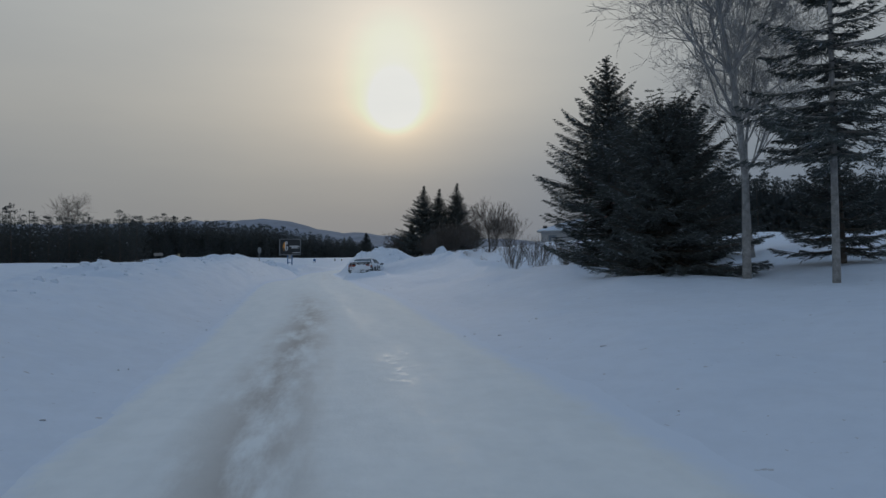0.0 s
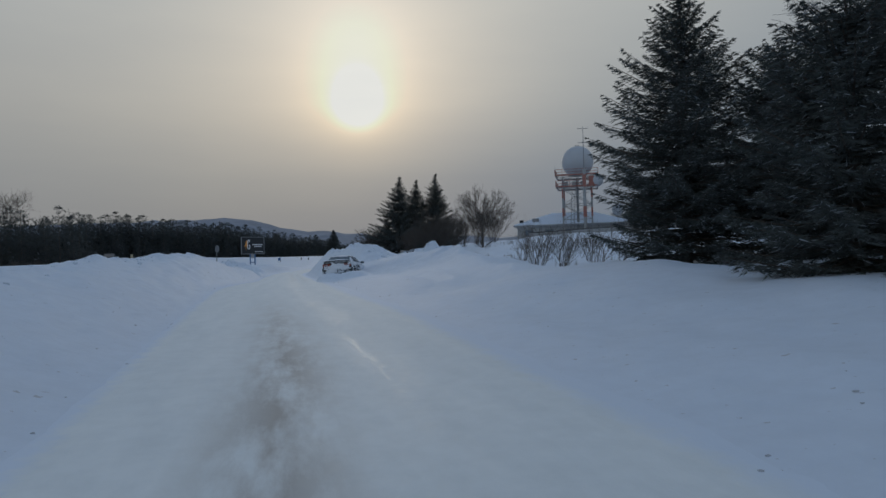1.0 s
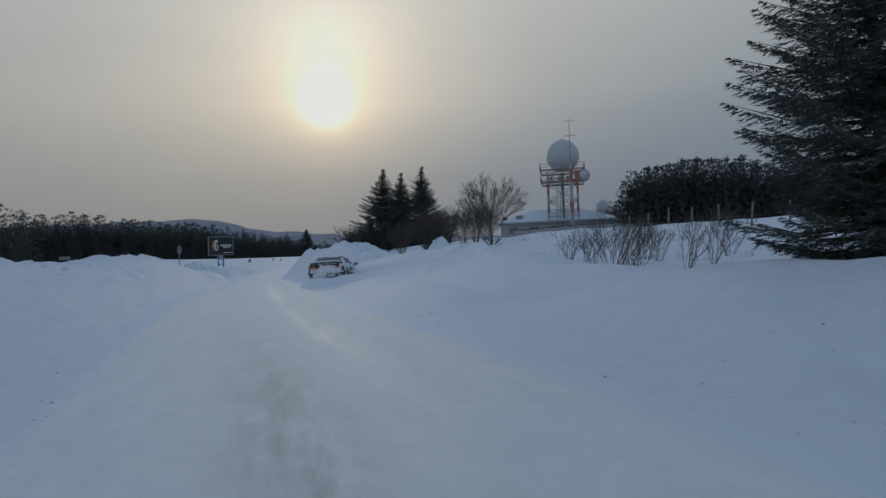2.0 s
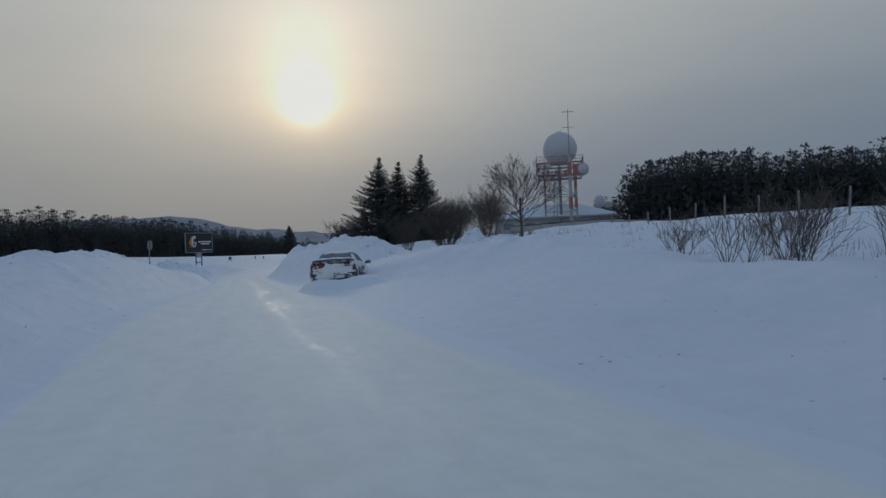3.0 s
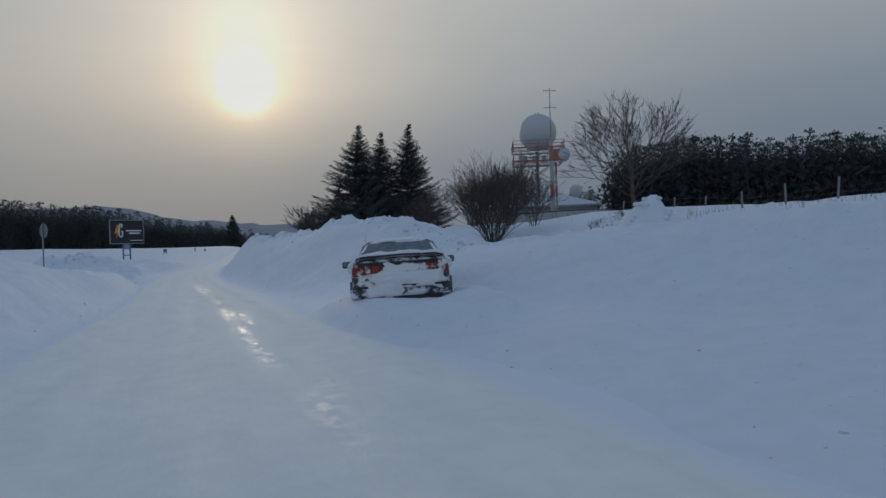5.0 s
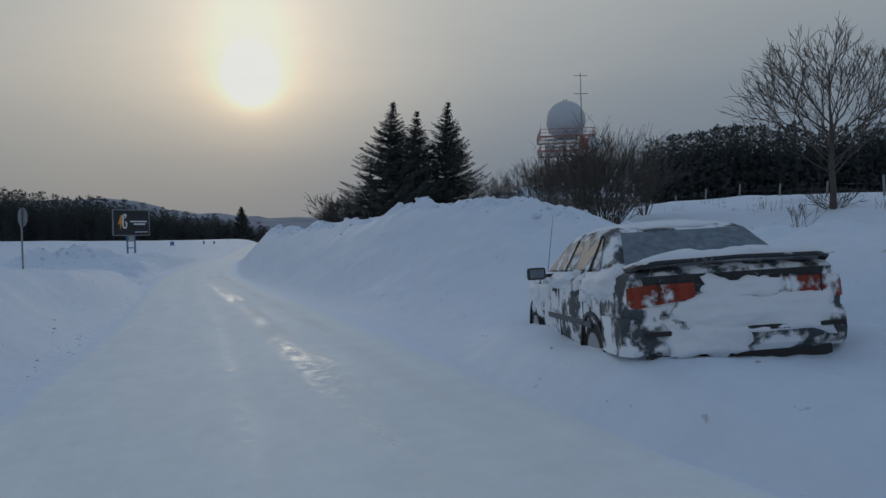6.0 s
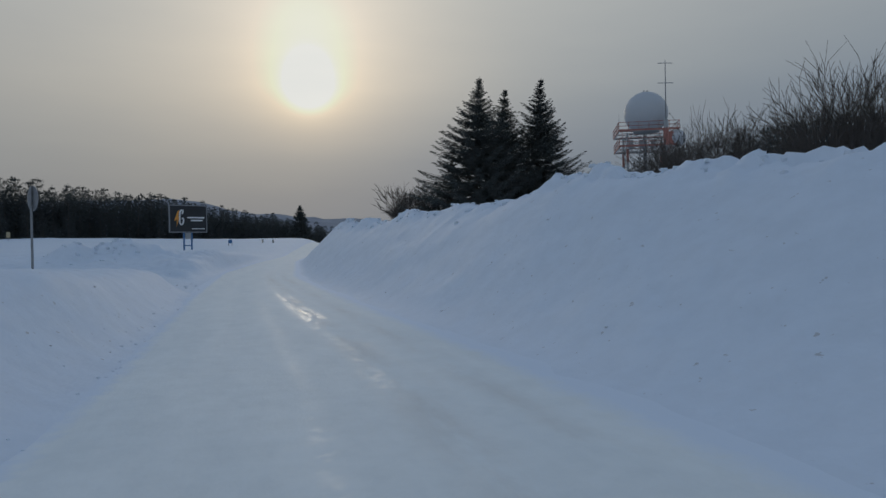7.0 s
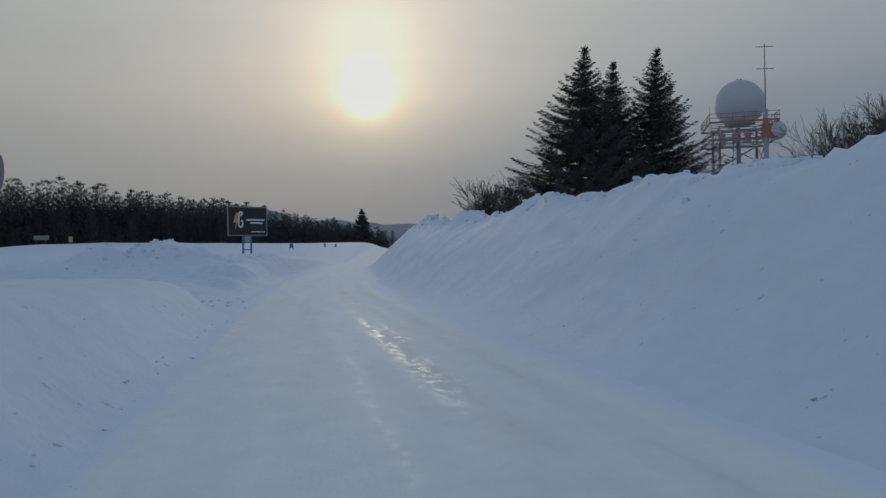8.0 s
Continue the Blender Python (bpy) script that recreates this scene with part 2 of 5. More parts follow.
M_TWIG = material("bare_brown_twigs", (0.095, 0.08, 0.068), 0.9, vary=0.3, scale=3)
M_STEM = material("dry_brown_stems", (0.165, 0.145, 0.125), 0.9, vary=0.3, scale=3, spec=0.2)
M_FROSTED = material("frosted_twigs", (0.30, 0.295, 0.29), 0.9, vary=0.3, scale=3, spec=0.2)
M_BIRCH = material("pale_birch_bark", (0.27, 0.265, 0.255), 0.9, vary=0.6, scale=7, bump=0.5)
M_GRASS = material("dry_grass_stalks", (0.17, 0.14, 0.105), 0.9, vary=0.3, scale=4, island=True)
# blue-grey base of woods and snow, with the distance haze mixed into the colour
M_HILL = material("hazed_wooded_snowy_hill", (0.24, 0.27, 0.32), 0.95, vary=0.3, scale=0.02)
M_WHITE = material("white_radome_skin", (0.52, 0.54, 0.56), 0.5, vary=0.02, scale=0.6)
M_RED = material("red_steel_paint", (0.36, 0.15, 0.12), 0.65, vary=0.25, scale=3)
M_STEEL = material("grey_galvanised_steel", (0.26, 0.27, 0.28), 0.5, 0.5, vary=0.2, scale=4)
M_CONCRETE = material("weathered_concrete", (0.34, 0.34, 0.33), 0.9, vary=0.2, scale=2, bump=0.3, piece=True)
M_POST = material("weathered_post_concrete", (0.23, 0.23, 0.225), 0.9, vary=0.25, scale=5, bump=0.3)
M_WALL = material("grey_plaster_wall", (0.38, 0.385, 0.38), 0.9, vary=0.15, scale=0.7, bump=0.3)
M_WOOD = material("weathered_post_wood", (0.27, 0.25, 0.23), 0.9, vary=0.3, scale=8, bump=0.5)
M_BLACK = material("black_plastic", (0.018, 0.018, 0.02), 0.5, vary=0.2, scale=10)
M_TYRE = material("tyre_rubber", (0.02, 0.02, 0.02), 0.85, vary=0.2, scale=20)
M_BLUE = material("blue_sign_paint", (0.06, 0.17, 0.36), 0.5, vary=0.15, scale=4)
M_BOARD = material("black_poster_sheet", (0.022, 0.023, 0.026), 0.5, vary=0.25, scale=1.5)
M_ORANGE = material("orange_print", (0.75, 0.32, 0.05), 0.5, vary=0.05)
M_PRINT = material("white_print", (0.75, 0.75, 0.75), 0.5, vary=0.05)
M_YELLOW = material("yellow_sign_paint", (0.45, 0.38, 0.24), 0.6, vary=0.1)
M_RIM = material("alloy_rim", (0.35, 0.36, 0.37), 0.35, 0.8, vary=0.15, scale=10)


def paint_material(name, paint, low, high, rough=0.35):
    """Dark car paint with snow stuck to it in patches."""
    m = bpy.data.materials.new(name)
    m.use_nodes = True
    nt = m.node_tree
    bsdf = nt.nodes["Principled BSDF"]
    tc = nt.nodes.new("ShaderNodeTexCoord")
    n1 = node(nt, "ShaderNodeTexNoise", Scale=3.2, Detail=9.0, Roughness=0.62)
    nt.links.new(tc.outputs["Object"], n1.inputs["Vector"])
    mask = ramp(nt, n1.outputs[0], [(low, 0.0), (high, 1.0)])
    grime = node(nt, "ShaderNodeTexNoise", Scale=14.0, Detail=5.0)
    nt.links.new(tc.outputs["Object"], grime.inputs["Vector"])
    dull = ramp(nt, grime.outputs[0], [(0.3, tuple(c * 0.8 for c in paint)), (0.7, tuple(c * 1.4 for c in paint))])
    bsdf.inputs["Specular IOR Level"].default_value = 0.2
    nt.links.new(mixed(nt, mask, dull, (0.80, 0.83, 0.87)), bsdf.inputs["Base Color"])
    nt.links.new(math_node(nt, "ADD", math_node(nt, "MULTIPLY", mask, 0.75 - rough), rough), bsdf.inputs["Roughness"])
    b = node(nt, "ShaderNodeBump", Strength=0.7, Distance=0.03)
    nt.links.new(mask, b.inputs["Height"])
    nt.links.new(b.outputs[0], bsdf.inputs["Normal"])
    return m


M_PAINT = paint_material("grey_paint_with_stuck_snow", (0.062, 0.072, 0.080), 0.44, 0.50, 0.55)
M_TAIL = paint_material("dark_tail_panel_with_stuck_snow", (0.035, 0.037, 0.041), 0.57, 0.62)
M_LENS = paint_material("red_lamp_lens_with_stuck_snow", (0.24, 0.042, 0.024), 0.545, 0.605, 0.45)
M_GLASS = paint_material("frosted_car_glass", (0.15, 0.185, 0.215), 0.62, 0.78, 0.5)
M_RIME = paint_material("car_glass_with_stuck_snow", (0.090, 0.128, 0.158), 0.50, 0.57, 0.45)


# ---------- mesh helpers ----------
def tri_mesh(name, verts, faces, mat, smooth=False):
    """An object from arrays of corners and triangles."""
    verts, faces = np.asarray(verts, np.float32), np.asarray(faces, np.int32)
    me = bpy.data.meshes.new(name)
    me.vertices.add(len(verts))
    me.vertices.foreach_set("co", verts.ravel())
    k = faces.shape[1]
    me.loops.add(faces.size)
    me.loops.foreach_set("vertex_index", faces.ravel())
    me.polygons.add(len(faces))
    me.polygons.foreach_set("loop_start", np.arange(0, faces.size, k, dtype=np.int32))
    me.update(calc_edges=True)
    me.validate()
    if smooth:
        me.polygons.foreach_set("use_smooth", np.ones(len(faces), bool))
    me.materials.append(mat)
    return new(name, me)


def part(name, bm, mat, parent=None, label="", smooth=False):
    """Links a bmesh as one mesh object under a thing or a part."""
    me = bpy.data.meshes.new(name)
    bmesh.ops.recalc_face_normals(bm, faces=bm.faces)
    bm.to_mesh(me)
    bm.free()
    me.materials.append(mat)
    if smooth:
        for p in me.polygons:
            p.use_smooth = True
    ob = new(name, me)
    ob.parent = parent
    return tagged(ob, label) if label else ob


def under(ob, parent, label=""):
    ob.parent = parent
    return tagged(ob, label) if label else ob


def thing(name, m, label, category, group="", kind=""):
    e = new(name)
    e.matrix_basis = m
    e.empty_display_size = 0.3
    return tagged(e, label, category, group, kind)


def box(bm, x0, y0, z0, x1, y1, z1, bevel=0.0):
    r = bmesh.ops.create_cube(bm, size=1, matrix=Matrix.LocRotScale(((x0 + x1) / 2, (y0 + y1) / 2, (z0 + z1) / 2), None, (x1 - x0, y1 - y0, z1 - z0)))
    if bevel:
        edges = list({e for v in r["verts"] for e in v.link_edges})
        bmesh.ops.bevel(bm, geom=edges, offset=bevel, segments=2, affect="EDGES", profile=0.6)
    return bm


def boxed(x0, y0, z0, x1, y1, z1, bevel=0.0):
    return box(bmesh.new(), x0, y0, z0, x1, y1, z1, bevel)


def rod(bm, a, b, r0, r1=None, sides=8):
    """A tapered bar between two places."""
    a, b = Vector(a), Vector(b)
    d = b - a
    m = Matrix.Translation((a + b) / 2) @ d.to_track_quat("Z", "Y").to_matrix().to_4x4()
    bmesh.ops.create_cone(bm, cap_ends=True, segments=sides, radius1=r0, radius2=r0 if r1 is None else r1, depth=d.length, matrix=m)
    return bm


def tubes(segments, sides=4):
    """Arrays for many tapered bars: rows of two ends and two radii."""
    seg = np.asarray(segments, float)
    a, b, ra, rb = seg[:, 0:3], seg[:, 3:6], seg[:, 6], seg[:, 7]
    d = b - a
    d /= np.maximum(np.linalg.norm(d, axis=1, keepdims=True), 1e-6)
    ref = np.where(np.abs(d[:, 2:3]) < 0.9, [[0, 0, 1.0]], [[1.0, 0, 0]])
    s = np.cross(d, ref)
    s /= np.linalg.norm(s, axis=1, keepdims=True)
    u = np.cross(s, d)
    rings = []
    for centre, r in ((a, ra), (b, rb)):
        for k in range(sides):
            g = 2 * math.pi * k / sides
            rings.append(centre + r[:, None] * (math.cos(g) * s + math.sin(g) * u))
    verts = np.stack(rings, 1).reshape(-1, 3)
    quads = []
    for k in range(sides):
        j = (k + 1) % sides
        quads.append([k, j, sides + j, sides + k])
    base = np.arange(len(seg))[:, None, None] * 2 * sides
    return verts, (base + np.asarray(quads)[None]).reshape(-1, 4)


def stalk(segments, sides=9):
    """Arrays for one unbroken tapered stem through a chain of bars."""
    seg = np.asarray(segments, float)
    pts = np.vstack([seg[:, 0:3], seg[-1:, 3:6]])
    rad = np.r_[seg[:, 6], seg[-1, 7]]
    d = unit(np.gradient(pts, axis=0))
    s = unit(np.cross(d, [0.0, 1.0, 0.0]))
    u = np.cross(s, d)
    g = 2 * math.pi * np.arange(sides) / sides
    rings = pts[:, None] + rad[:, None, None] * (np.cos(g)[None, :, None] * s[:, None] + np.sin(g)[None, :, None] * u[:, None])
    i = np.arange(len(pts) * sides).reshape(len(pts), sides)
    quads = np.stack([i[:-1], np.roll(i[:-1], -1, 1), np.roll(i[1:], -1, 1), i[1:]], -1).reshape(-1, 4)
    return rings.reshape(-1, 3), quads


def blades(p, d, side, length, width):
    """Arrays for thin pointed leaves: a triangle each."""
    side = side - d * np.sum(side * d, 1, keepdims=True)
    side /= np.maximum(np.linalg.norm(side, axis=1, keepdims=True), 1e-6)
    w = (width / 2)[:, None] * side
    verts = np.stack([p - w, p + w, p + d * length[:, None]], 1).reshape(-1, 3)
    return verts, np.arange(len(verts)).reshape(-1, 3)


def unit(v):
    return v / np.maximum(np.linalg.norm(v, axis=-1, keepdims=True), 1e-9)


# smooth lattice noise for the terrain
LATTICE = np.random.RandomState(7).rand(256, 256)


def lattice(x, y):
    xi, yi = np.floor(x).astype(int), np.floor(y).astype(int)
    fx, fy = x - xi, y - yi
    fx, fy = fx * fx * (3 - 2 * fx), fy * fy * (3 - 2 * fy)
    g = lambda i, j: LATTICE[i % 256, j % 256]
    return (g(xi, yi) * (1 - fx) + g(xi + 1, yi) * fx) * (1 - fy) + (g(xi, yi + 1) * (1 - fx) + g(xi + 1, yi + 1) * fx) * fy - 0.5


def fbm(x, y, octaves=4, gain=0.5):
    out, amp = 0, 1.0
    for k in range(octaves):
        out = out + amp * lattice(x * 2**k + 13.7 * k, y * 2**k + 5.3 * k)
        amp *= gain
    return out


def step(a, b, x):
    t = np.clip((x - a) / (b - a), 0, 1)
    return t * t * (3 - 2 * t)


# ---------- terrain ----------
def along(ys, values):
    """A gliding curve through values given along the road."""
    def f(y):
        y = np.asarray(y, float)
        return sum(np.interp(y + o, ys, values) for o in (-1.6, -0.8, 0, 0.8, 1.6)) / 5
    return f


road_z = along([-300, -9, 0, 10, 20, 30, 36, 40, 45, 60, 90, 130, 3000], [-0.1, -0.07, -0.03, 0, 0.04, 0.07, 0.0, -0.08, -0.14, -0.15, -0.1, 0, 0])
road_l = along([-300, -9, 0, 8, 20, 27, 35, 45, 56, 70, 90, 118, 140, 400], [-1.9, -1.9, -2.05, -2.6, -3.4, -3.75, -3.5, -3.15, -3.15, -2.8, -0.6, 3.6, 8, 60])
road_r = along([-300, -4, 2, 12, 20, 28, 36, 45, 51, 58, 65, 88, 98, 118, 140, 400], [1.9, 1.85, 1.7, 1.65, 1.05, 0.9, 0.55, 0.65, 0.35, 0.15, 0.0, 1.75, 3.2, 7.5, 13, 66])
left_h = along([-300, -10, 0, 10, 20, 28, 35, 41, 46, 51, 57.6, 59.2, 64, 68, 74, 86, 100, 150, 3000],
               [0.62, 0.66, 0.78, 0.96, 1.2, 1.35, 1.6, 1.75, 1.3, 0.98, 0.9, 0.5, 0.15, 0.8, 1.15, 1.0, 0.4, 0.4, 0.4])
right_foot = along([-300, 14, 18, 22, 30, 33, 38, 41, 45, 3000], [0, 0, 2.6, 3.7, 3.7, 2.9, 1.2, 0.3, 0.2, 0.2])
right_w = along([-300, 14, 20, 30, 34, 38, 42, 46, 50, 70, 90, 3000], [6.2, 6.2, 3.2, 3.2, 3.6, 3.4, 4.05, 3.65, 3.1, 2.65, 2.4, 2.5])
right_h = along([-300, -8, 2, 8, 14, 18, 22, 25, 29, 33, 38, 40.5, 42.6, 44.8, 46.5, 48, 49.5, 51, 53, 56, 59, 62, 66, 75, 84, 100, 125, 3000],
                [0.4, 0.42, 0.55, 0.72, 0.88, 0.62, 0.55, 0.98, 1.1, 1.4, 1.2, 1.00, 1.94, 2.08, 2.28, 2.43, 2.19, 1.96, 2.02, 1.98, 2.04, 1.90, 1.98, 2.3, 1.9, 1.2, 0.7, 0.5])
CAR_X, CAR_Y, CAR_TURN = 1.65, 34.85, -17.4


def far_rise(x, y):
    """The land climbs gently before the wood."""
    return 2.0 * step(104, 155, y - 0.12 * np.minimum(x, 0)) * (1 - step(6, 18, x)) * step(-56, -36, x)


def height(x, y):
    """The height of the snow at a place."""
    x, y = np.asarray(x, float), np.asarray(y, float)
    rz = road_z(y)
    dl, dr = road_l(y) - x, x - road_r(y)
    # the ragged edge of the cleared strip dies out up the bank
    dl = dl + (0.22 * fbm(y * 0.30 + 3, y * 0 + 1, 2) + 0.10 * fbm(x * 1.2, y * 1.2, 2)) * np.exp(-(np.maximum(dl, 0) / 0.6) ** 2)
    dr = dr + (0.22 * fbm(y * 0.26 + 40, y * 0 + 7, 2) + 0.10 * fbm(x * 1.2 + 8, y * 1.2, 2)) * np.exp(-(np.maximum(dr, 0) / 0.6) ** 2)
    lumps = fbm(x * 0.9, y * 0.9, 4, 0.55)
    small = fbm(x * 3.1 + 40, y * 3.1, 3)
    wx, wy = x + 1.1 * fbm(x * 0.5 + 31, y * 0.5, 2), y + 1.1 * fbm(x * 0.5, y * 0.5 + 17, 2)
    blocks = np.maximum(fbm(wx * 1.1 + 60, wy * 0.28, 3), 0.0)
    # left: a ploughed bank, then an open field
    hl = left_h(y)
    late = step(42, 48, y)
    up = 1 - np.exp(-(np.maximum(dl, 0) / (1.7 - 0.8 * late)) ** (1.8 + 0.9 * late))
    crest = np.exp(-((dl - 4.0) / 2.2) ** 2)
    rough = fbm(x * 0.45 + 2, y * 0.10, 2) * 0.14 + blocks * 0.18 + 0.06 * step(0.03, 0.12, fbm(wx * 1.3 + 15, wy * 0.4, 2)) - 0.05
    left = hl * up * (0.82 + 0.22 * crest * (1 - late)) + (rough * crest * (1 - 0.6 * late) + lumps * 0.12 * np.exp(-((dl - 3.6) / 0.7) ** 2) * (1 - late) + 0.10 * np.maximum(lumps, 0) * np.exp(-((dl - 0.9) / 0.5) ** 2) * late + 0.03 * small) * up * np.minimum(hl, 1.2) + fbm(x * 0.08, y * 0.08, 3) * 0.5 * step(5, 20, dl)
    left = left + step(14, 60, dl) * (0.75 - 0.6 * hl)
    left = left * (1 - 0.85 * step(57.1, 57.7, y + 0.5 * fbm(x * 0.8, y * 0.8 + 3, 2)) * (1 - step(64, 68, y)) * (1 - step(20, 30, dl)))
    # heaps thrown up beyond the side road
    for mx, my, mh, mr in ((-8.9, 69.2, 0.50, 0.9), (-7.6, 70.6, 0.42, 1.2), (-6.6, 72.0, 0.40, 1.3), (-15.0, 70.5, 0.35, 2.0)):
        left = left + (mh + 0.4 * blocks + 0.10 * step(0.02, 0.10, fbm(wx * 1.5 + 90, wy * 1.5, 2))) * np.exp(-((((x - mx) / mr) ** 2 + ((y - my) / mr) ** 2) ** 1.5))
    left = left + (0.07 * step(0.02, 0.09, fbm(wx * 1.3 + 33, wy * 1.3, 3)) + 0.05 * step(0.03, 0.09, fbm(wx * 2.8 + 11, wy * 2.8, 2))) * step(60, 64, y) * (1 - step(80, 92, y)) * step(0.3, 1.5, dl) * (1 - step(14, 22, dl))
    # right: a foot, a ploughed ridge, then a field that rises to a fence
    d2 = dr - right_foot(y)
    w, hr = right_w(y), right_h(y)
    field = 0.45 + 0.035 * np.clip(y - 22, 0, 30) + 0.092 * np.clip(x - 8, 0, 15.3) + 0.02 * np.maximum(x - 23.3, 0) + 0.012 * np.clip(y - 50, 0, 160) - 1.6 * np.exp(-(((x - 24) / 11) ** 2)) * step(60, 100, y)
    field = field + 0.42 * step(10.3, 12.4, x) * (1 - step(12.3, 23.3, x)) * step(30, 40, y)
    field = field - 0.011 * np.clip(y - 20, 0, 28) * (1 - step(19, 27, x))
    field = field - 0.18 * step(7.5, 9, x) * (1 - step(13, 17, x)) * step(17, 20, y) * (1 - step(27, 33, y))
    field = np.minimum(field, 9) + fbm(x * 0.12, y * 0.12, 4) * 0.5 * step(8, 18, x)
    rise = step(0.0, 1.0, d2 / w) ** 0.9
    ridge = np.exp(-((d2 - w) / (0.42 * w)) ** 2)
    fall = step(w, w + 3.5, d2)
    right = hr * rise * (1 - fall) + np.maximum(field, 0.3) * fall
    clumps = np.maximum(fbm(wx * 1.5, wy * 1.5 + 21, 3), -0.1)
    face = fbm(wx * 0.6, wy * 0.16 + 21, 2) * 0.08 + blocks * 0.06
    top_edge = np.exp(-((d2 - w) / (0.22 * w)) ** 2)
    slabs = 0.12 * step(0.02, 0.10, fbm(wx * 1.9 + 70, wy * 1.9, 2)) + 0.07 * step(0.05, 0.12, fbm(wx * 3.4 + 20, wy * 3.4, 2)) - 0.08
    jag = clumps * 0.15 + np.maximum(fbm(wx * 3.2 + 3, wy * 2.2, 2), 0) * 0.16
    right = right + (face * (0.8 * ridge + 0.35 * rise * (1 - fall)) + (jag + slabs) * top_edge) * np.minimum(hr / 1.8, 1.0) * step(15, 34, y)
    heap = np.exp(-(((x - 7.15) / 0.46) ** 2 + ((y - 35.6) / 0.5) ** 2) ** 1.5) + 0.45 * np.exp(-(((x - 7.9) / 0.6) ** 2 + ((y - 35.2) / 0.6) ** 2) ** 1.5)
    right = right + (0.74 + 0.9 * clumps) * heap
    # the crisp lip of the cleared pull-in
    pull_in = step(16, 20, y) * (1 - step(30, 34, y))
    right = right + pull_in * (0.07 * np.exp(-((d2 - 0.1) / 0.22) ** 2) + 0.14 * step(0.0, 0.55, d2) * np.exp(-np.maximum(d2 - 0.55, 0) / 1.4))
    # a low drift thrown beside the first stretch
    right = right + (0.26 + 0.45 * blocks) * np.exp(-((x - 6.9 - 0.06 * (y - 26)) / 0.75) ** 2) * step(15, 20, y) * (1 - step(32, 36, y))
    long = fbm(x * 0.7 + 9, y * 0.2, 3)
    right = right + long * 0.04 * step(0.2, 1.5, d2) + 0.02 * small * step(0.0, 0.8, d2) + 0.06 * step(0.0, 1.2, dr) + 0.22 * step(0.3, 2.6, dr) * step(15, 22, y) * (1 - step(39, 42, y)) * (1 - rise) + (0.14 - 0.10 * step(38, 44, y)) * step(0.3, 2.0, dr) * fbm(x * 0.6 + 9, y * 0.4, 3)
    # broken, trampled faces of the ploughed banks
    crumbs = fbm(x * 1.7 + 51, y * 0.5 + 3, 3, 0.6)
    plates = step(0.0, 0.07, fbm(wx * 1.15 + 25, wy * 0.4 + 44, 3)) - 0.5
    knobs = np.maximum(fbm(x * 2.6 + 77, y * 1.3 + 9, 2) - 0.05, 0)
    worked = 0.075 * crumbs + 0.028 * plates + 0.07 * knobs
    left = left + worked * step(0.05, 0.9, dl) * (1 - step(6, 9, dl)) * np.minimum(hl / 1.1, 1.0) * (1 - step(84, 100, y))
    left = left + 0.46 * np.maximum(fbm(x * 0.35 + 5, y * 0.5 + 71, 3, 0.6), -0.1) * np.exp(-((dl - 4.0) / 0.9) ** 2) * (1 - late)
    right = right + worked * (0.30 + 0.75 * step(36, 43, y)) * step(0.05, 1.0, d2) * (1 - 0.8 * fall) * np.minimum(hr / 1.2, 1.0)
    right = right + 0.30 * np.maximum(fbm(x * 0.6 + 35, y * 0.8 + 12, 3, 0.6), -0.08) * top_edge * step(38, 42, y)
    out = np.where(dl > 0, left, np.where(dr > 0, right, 0.0))
    # snow packed against the stranded car
    c, s = math.cos(radians(CAR_TURN)), math.sin(radians(CAR_TURN))
    u, v = -(x - CAR_X) * s + (y - CAR_Y) * c, (x - CAR_X) * c + (y - CAR_Y) * s
    near_car = np.exp(-(np.maximum(np.abs(v) - 1.0, 0) / np.where(v < 0, 0.75, 1.3)) ** 2) * np.exp(-(np.maximum(np.abs(u - 2.3) - 2.5, 0) / 2.2) ** 2)
    pack = near_car * step(-0.7, 0.5, dr) * (0.46 + 0.12 * step(0.3, 1.3, v) + (0.08 * step(1.0, 3.0, u) + 0.20 * step(2.2, 3.2, u) * np.exp(-(np.maximum(np.abs(v) - 0.85, 0) / 0.9) ** 2)) * step(-0.7, 0.3, v) - 0.10 * step(0.6, 1.6, u) * step(0.2, 0.8, -v) + 0.10 * lumps)
    out = np.where(pack > out, out + (pack - out) * step(0.0, 0.25, pack - out), out)
    # side road opening on the left
    junction = np.exp(-((y - 61.8) / 2.2) ** 2) * step(0, 1, dl) * (1 - step(16, 26, dl))
    out = out * (1 - 0.85 * junction)
    inside = np.minimum(step(0, 0.25, -dl), step(0, 0.25, -dr))
    return rz * np.exp(-np.minimum(np.maximum(dl, dr), 40).clip(0) / 12) + out - 0.06 * inside + far_rise(x, y)


def spaced(lo, hi, fine_lo, fine_hi, d, grow):
    a = list(np.arange(fine_lo, fine_hi, d))
    g, p = d, a[-1]
    while p < hi:
        g *= grow
        p += g
        a.append(p)
    g, p, left = d, a[0], []
    while p > lo:
        g *= grow
        p -= g
        left.append(p)
    return np.array(left[::-1] + a)


def grid_mesh(name, xs, ys, zs, mat):
    n, m = len(ys), len(xs)
    verts = np.stack([xs, ys, zs], -1).reshape(-1, 3) if xs.ndim == 2 else np.stack([*np.meshgrid(xs, ys), zs], -1).reshape(-1, 3)
    if xs.ndim == 2:
        n, m = xs.shape
    i = np.arange(n * m).reshape(n, m)
    quads = np.stack([i[:-1, :-1], i[:-1, 1:], i[1:, 1:], i[1:, :-1]], -1).reshape(-1, 4)
    return tri_mesh(name, verts, quads, mat, True)


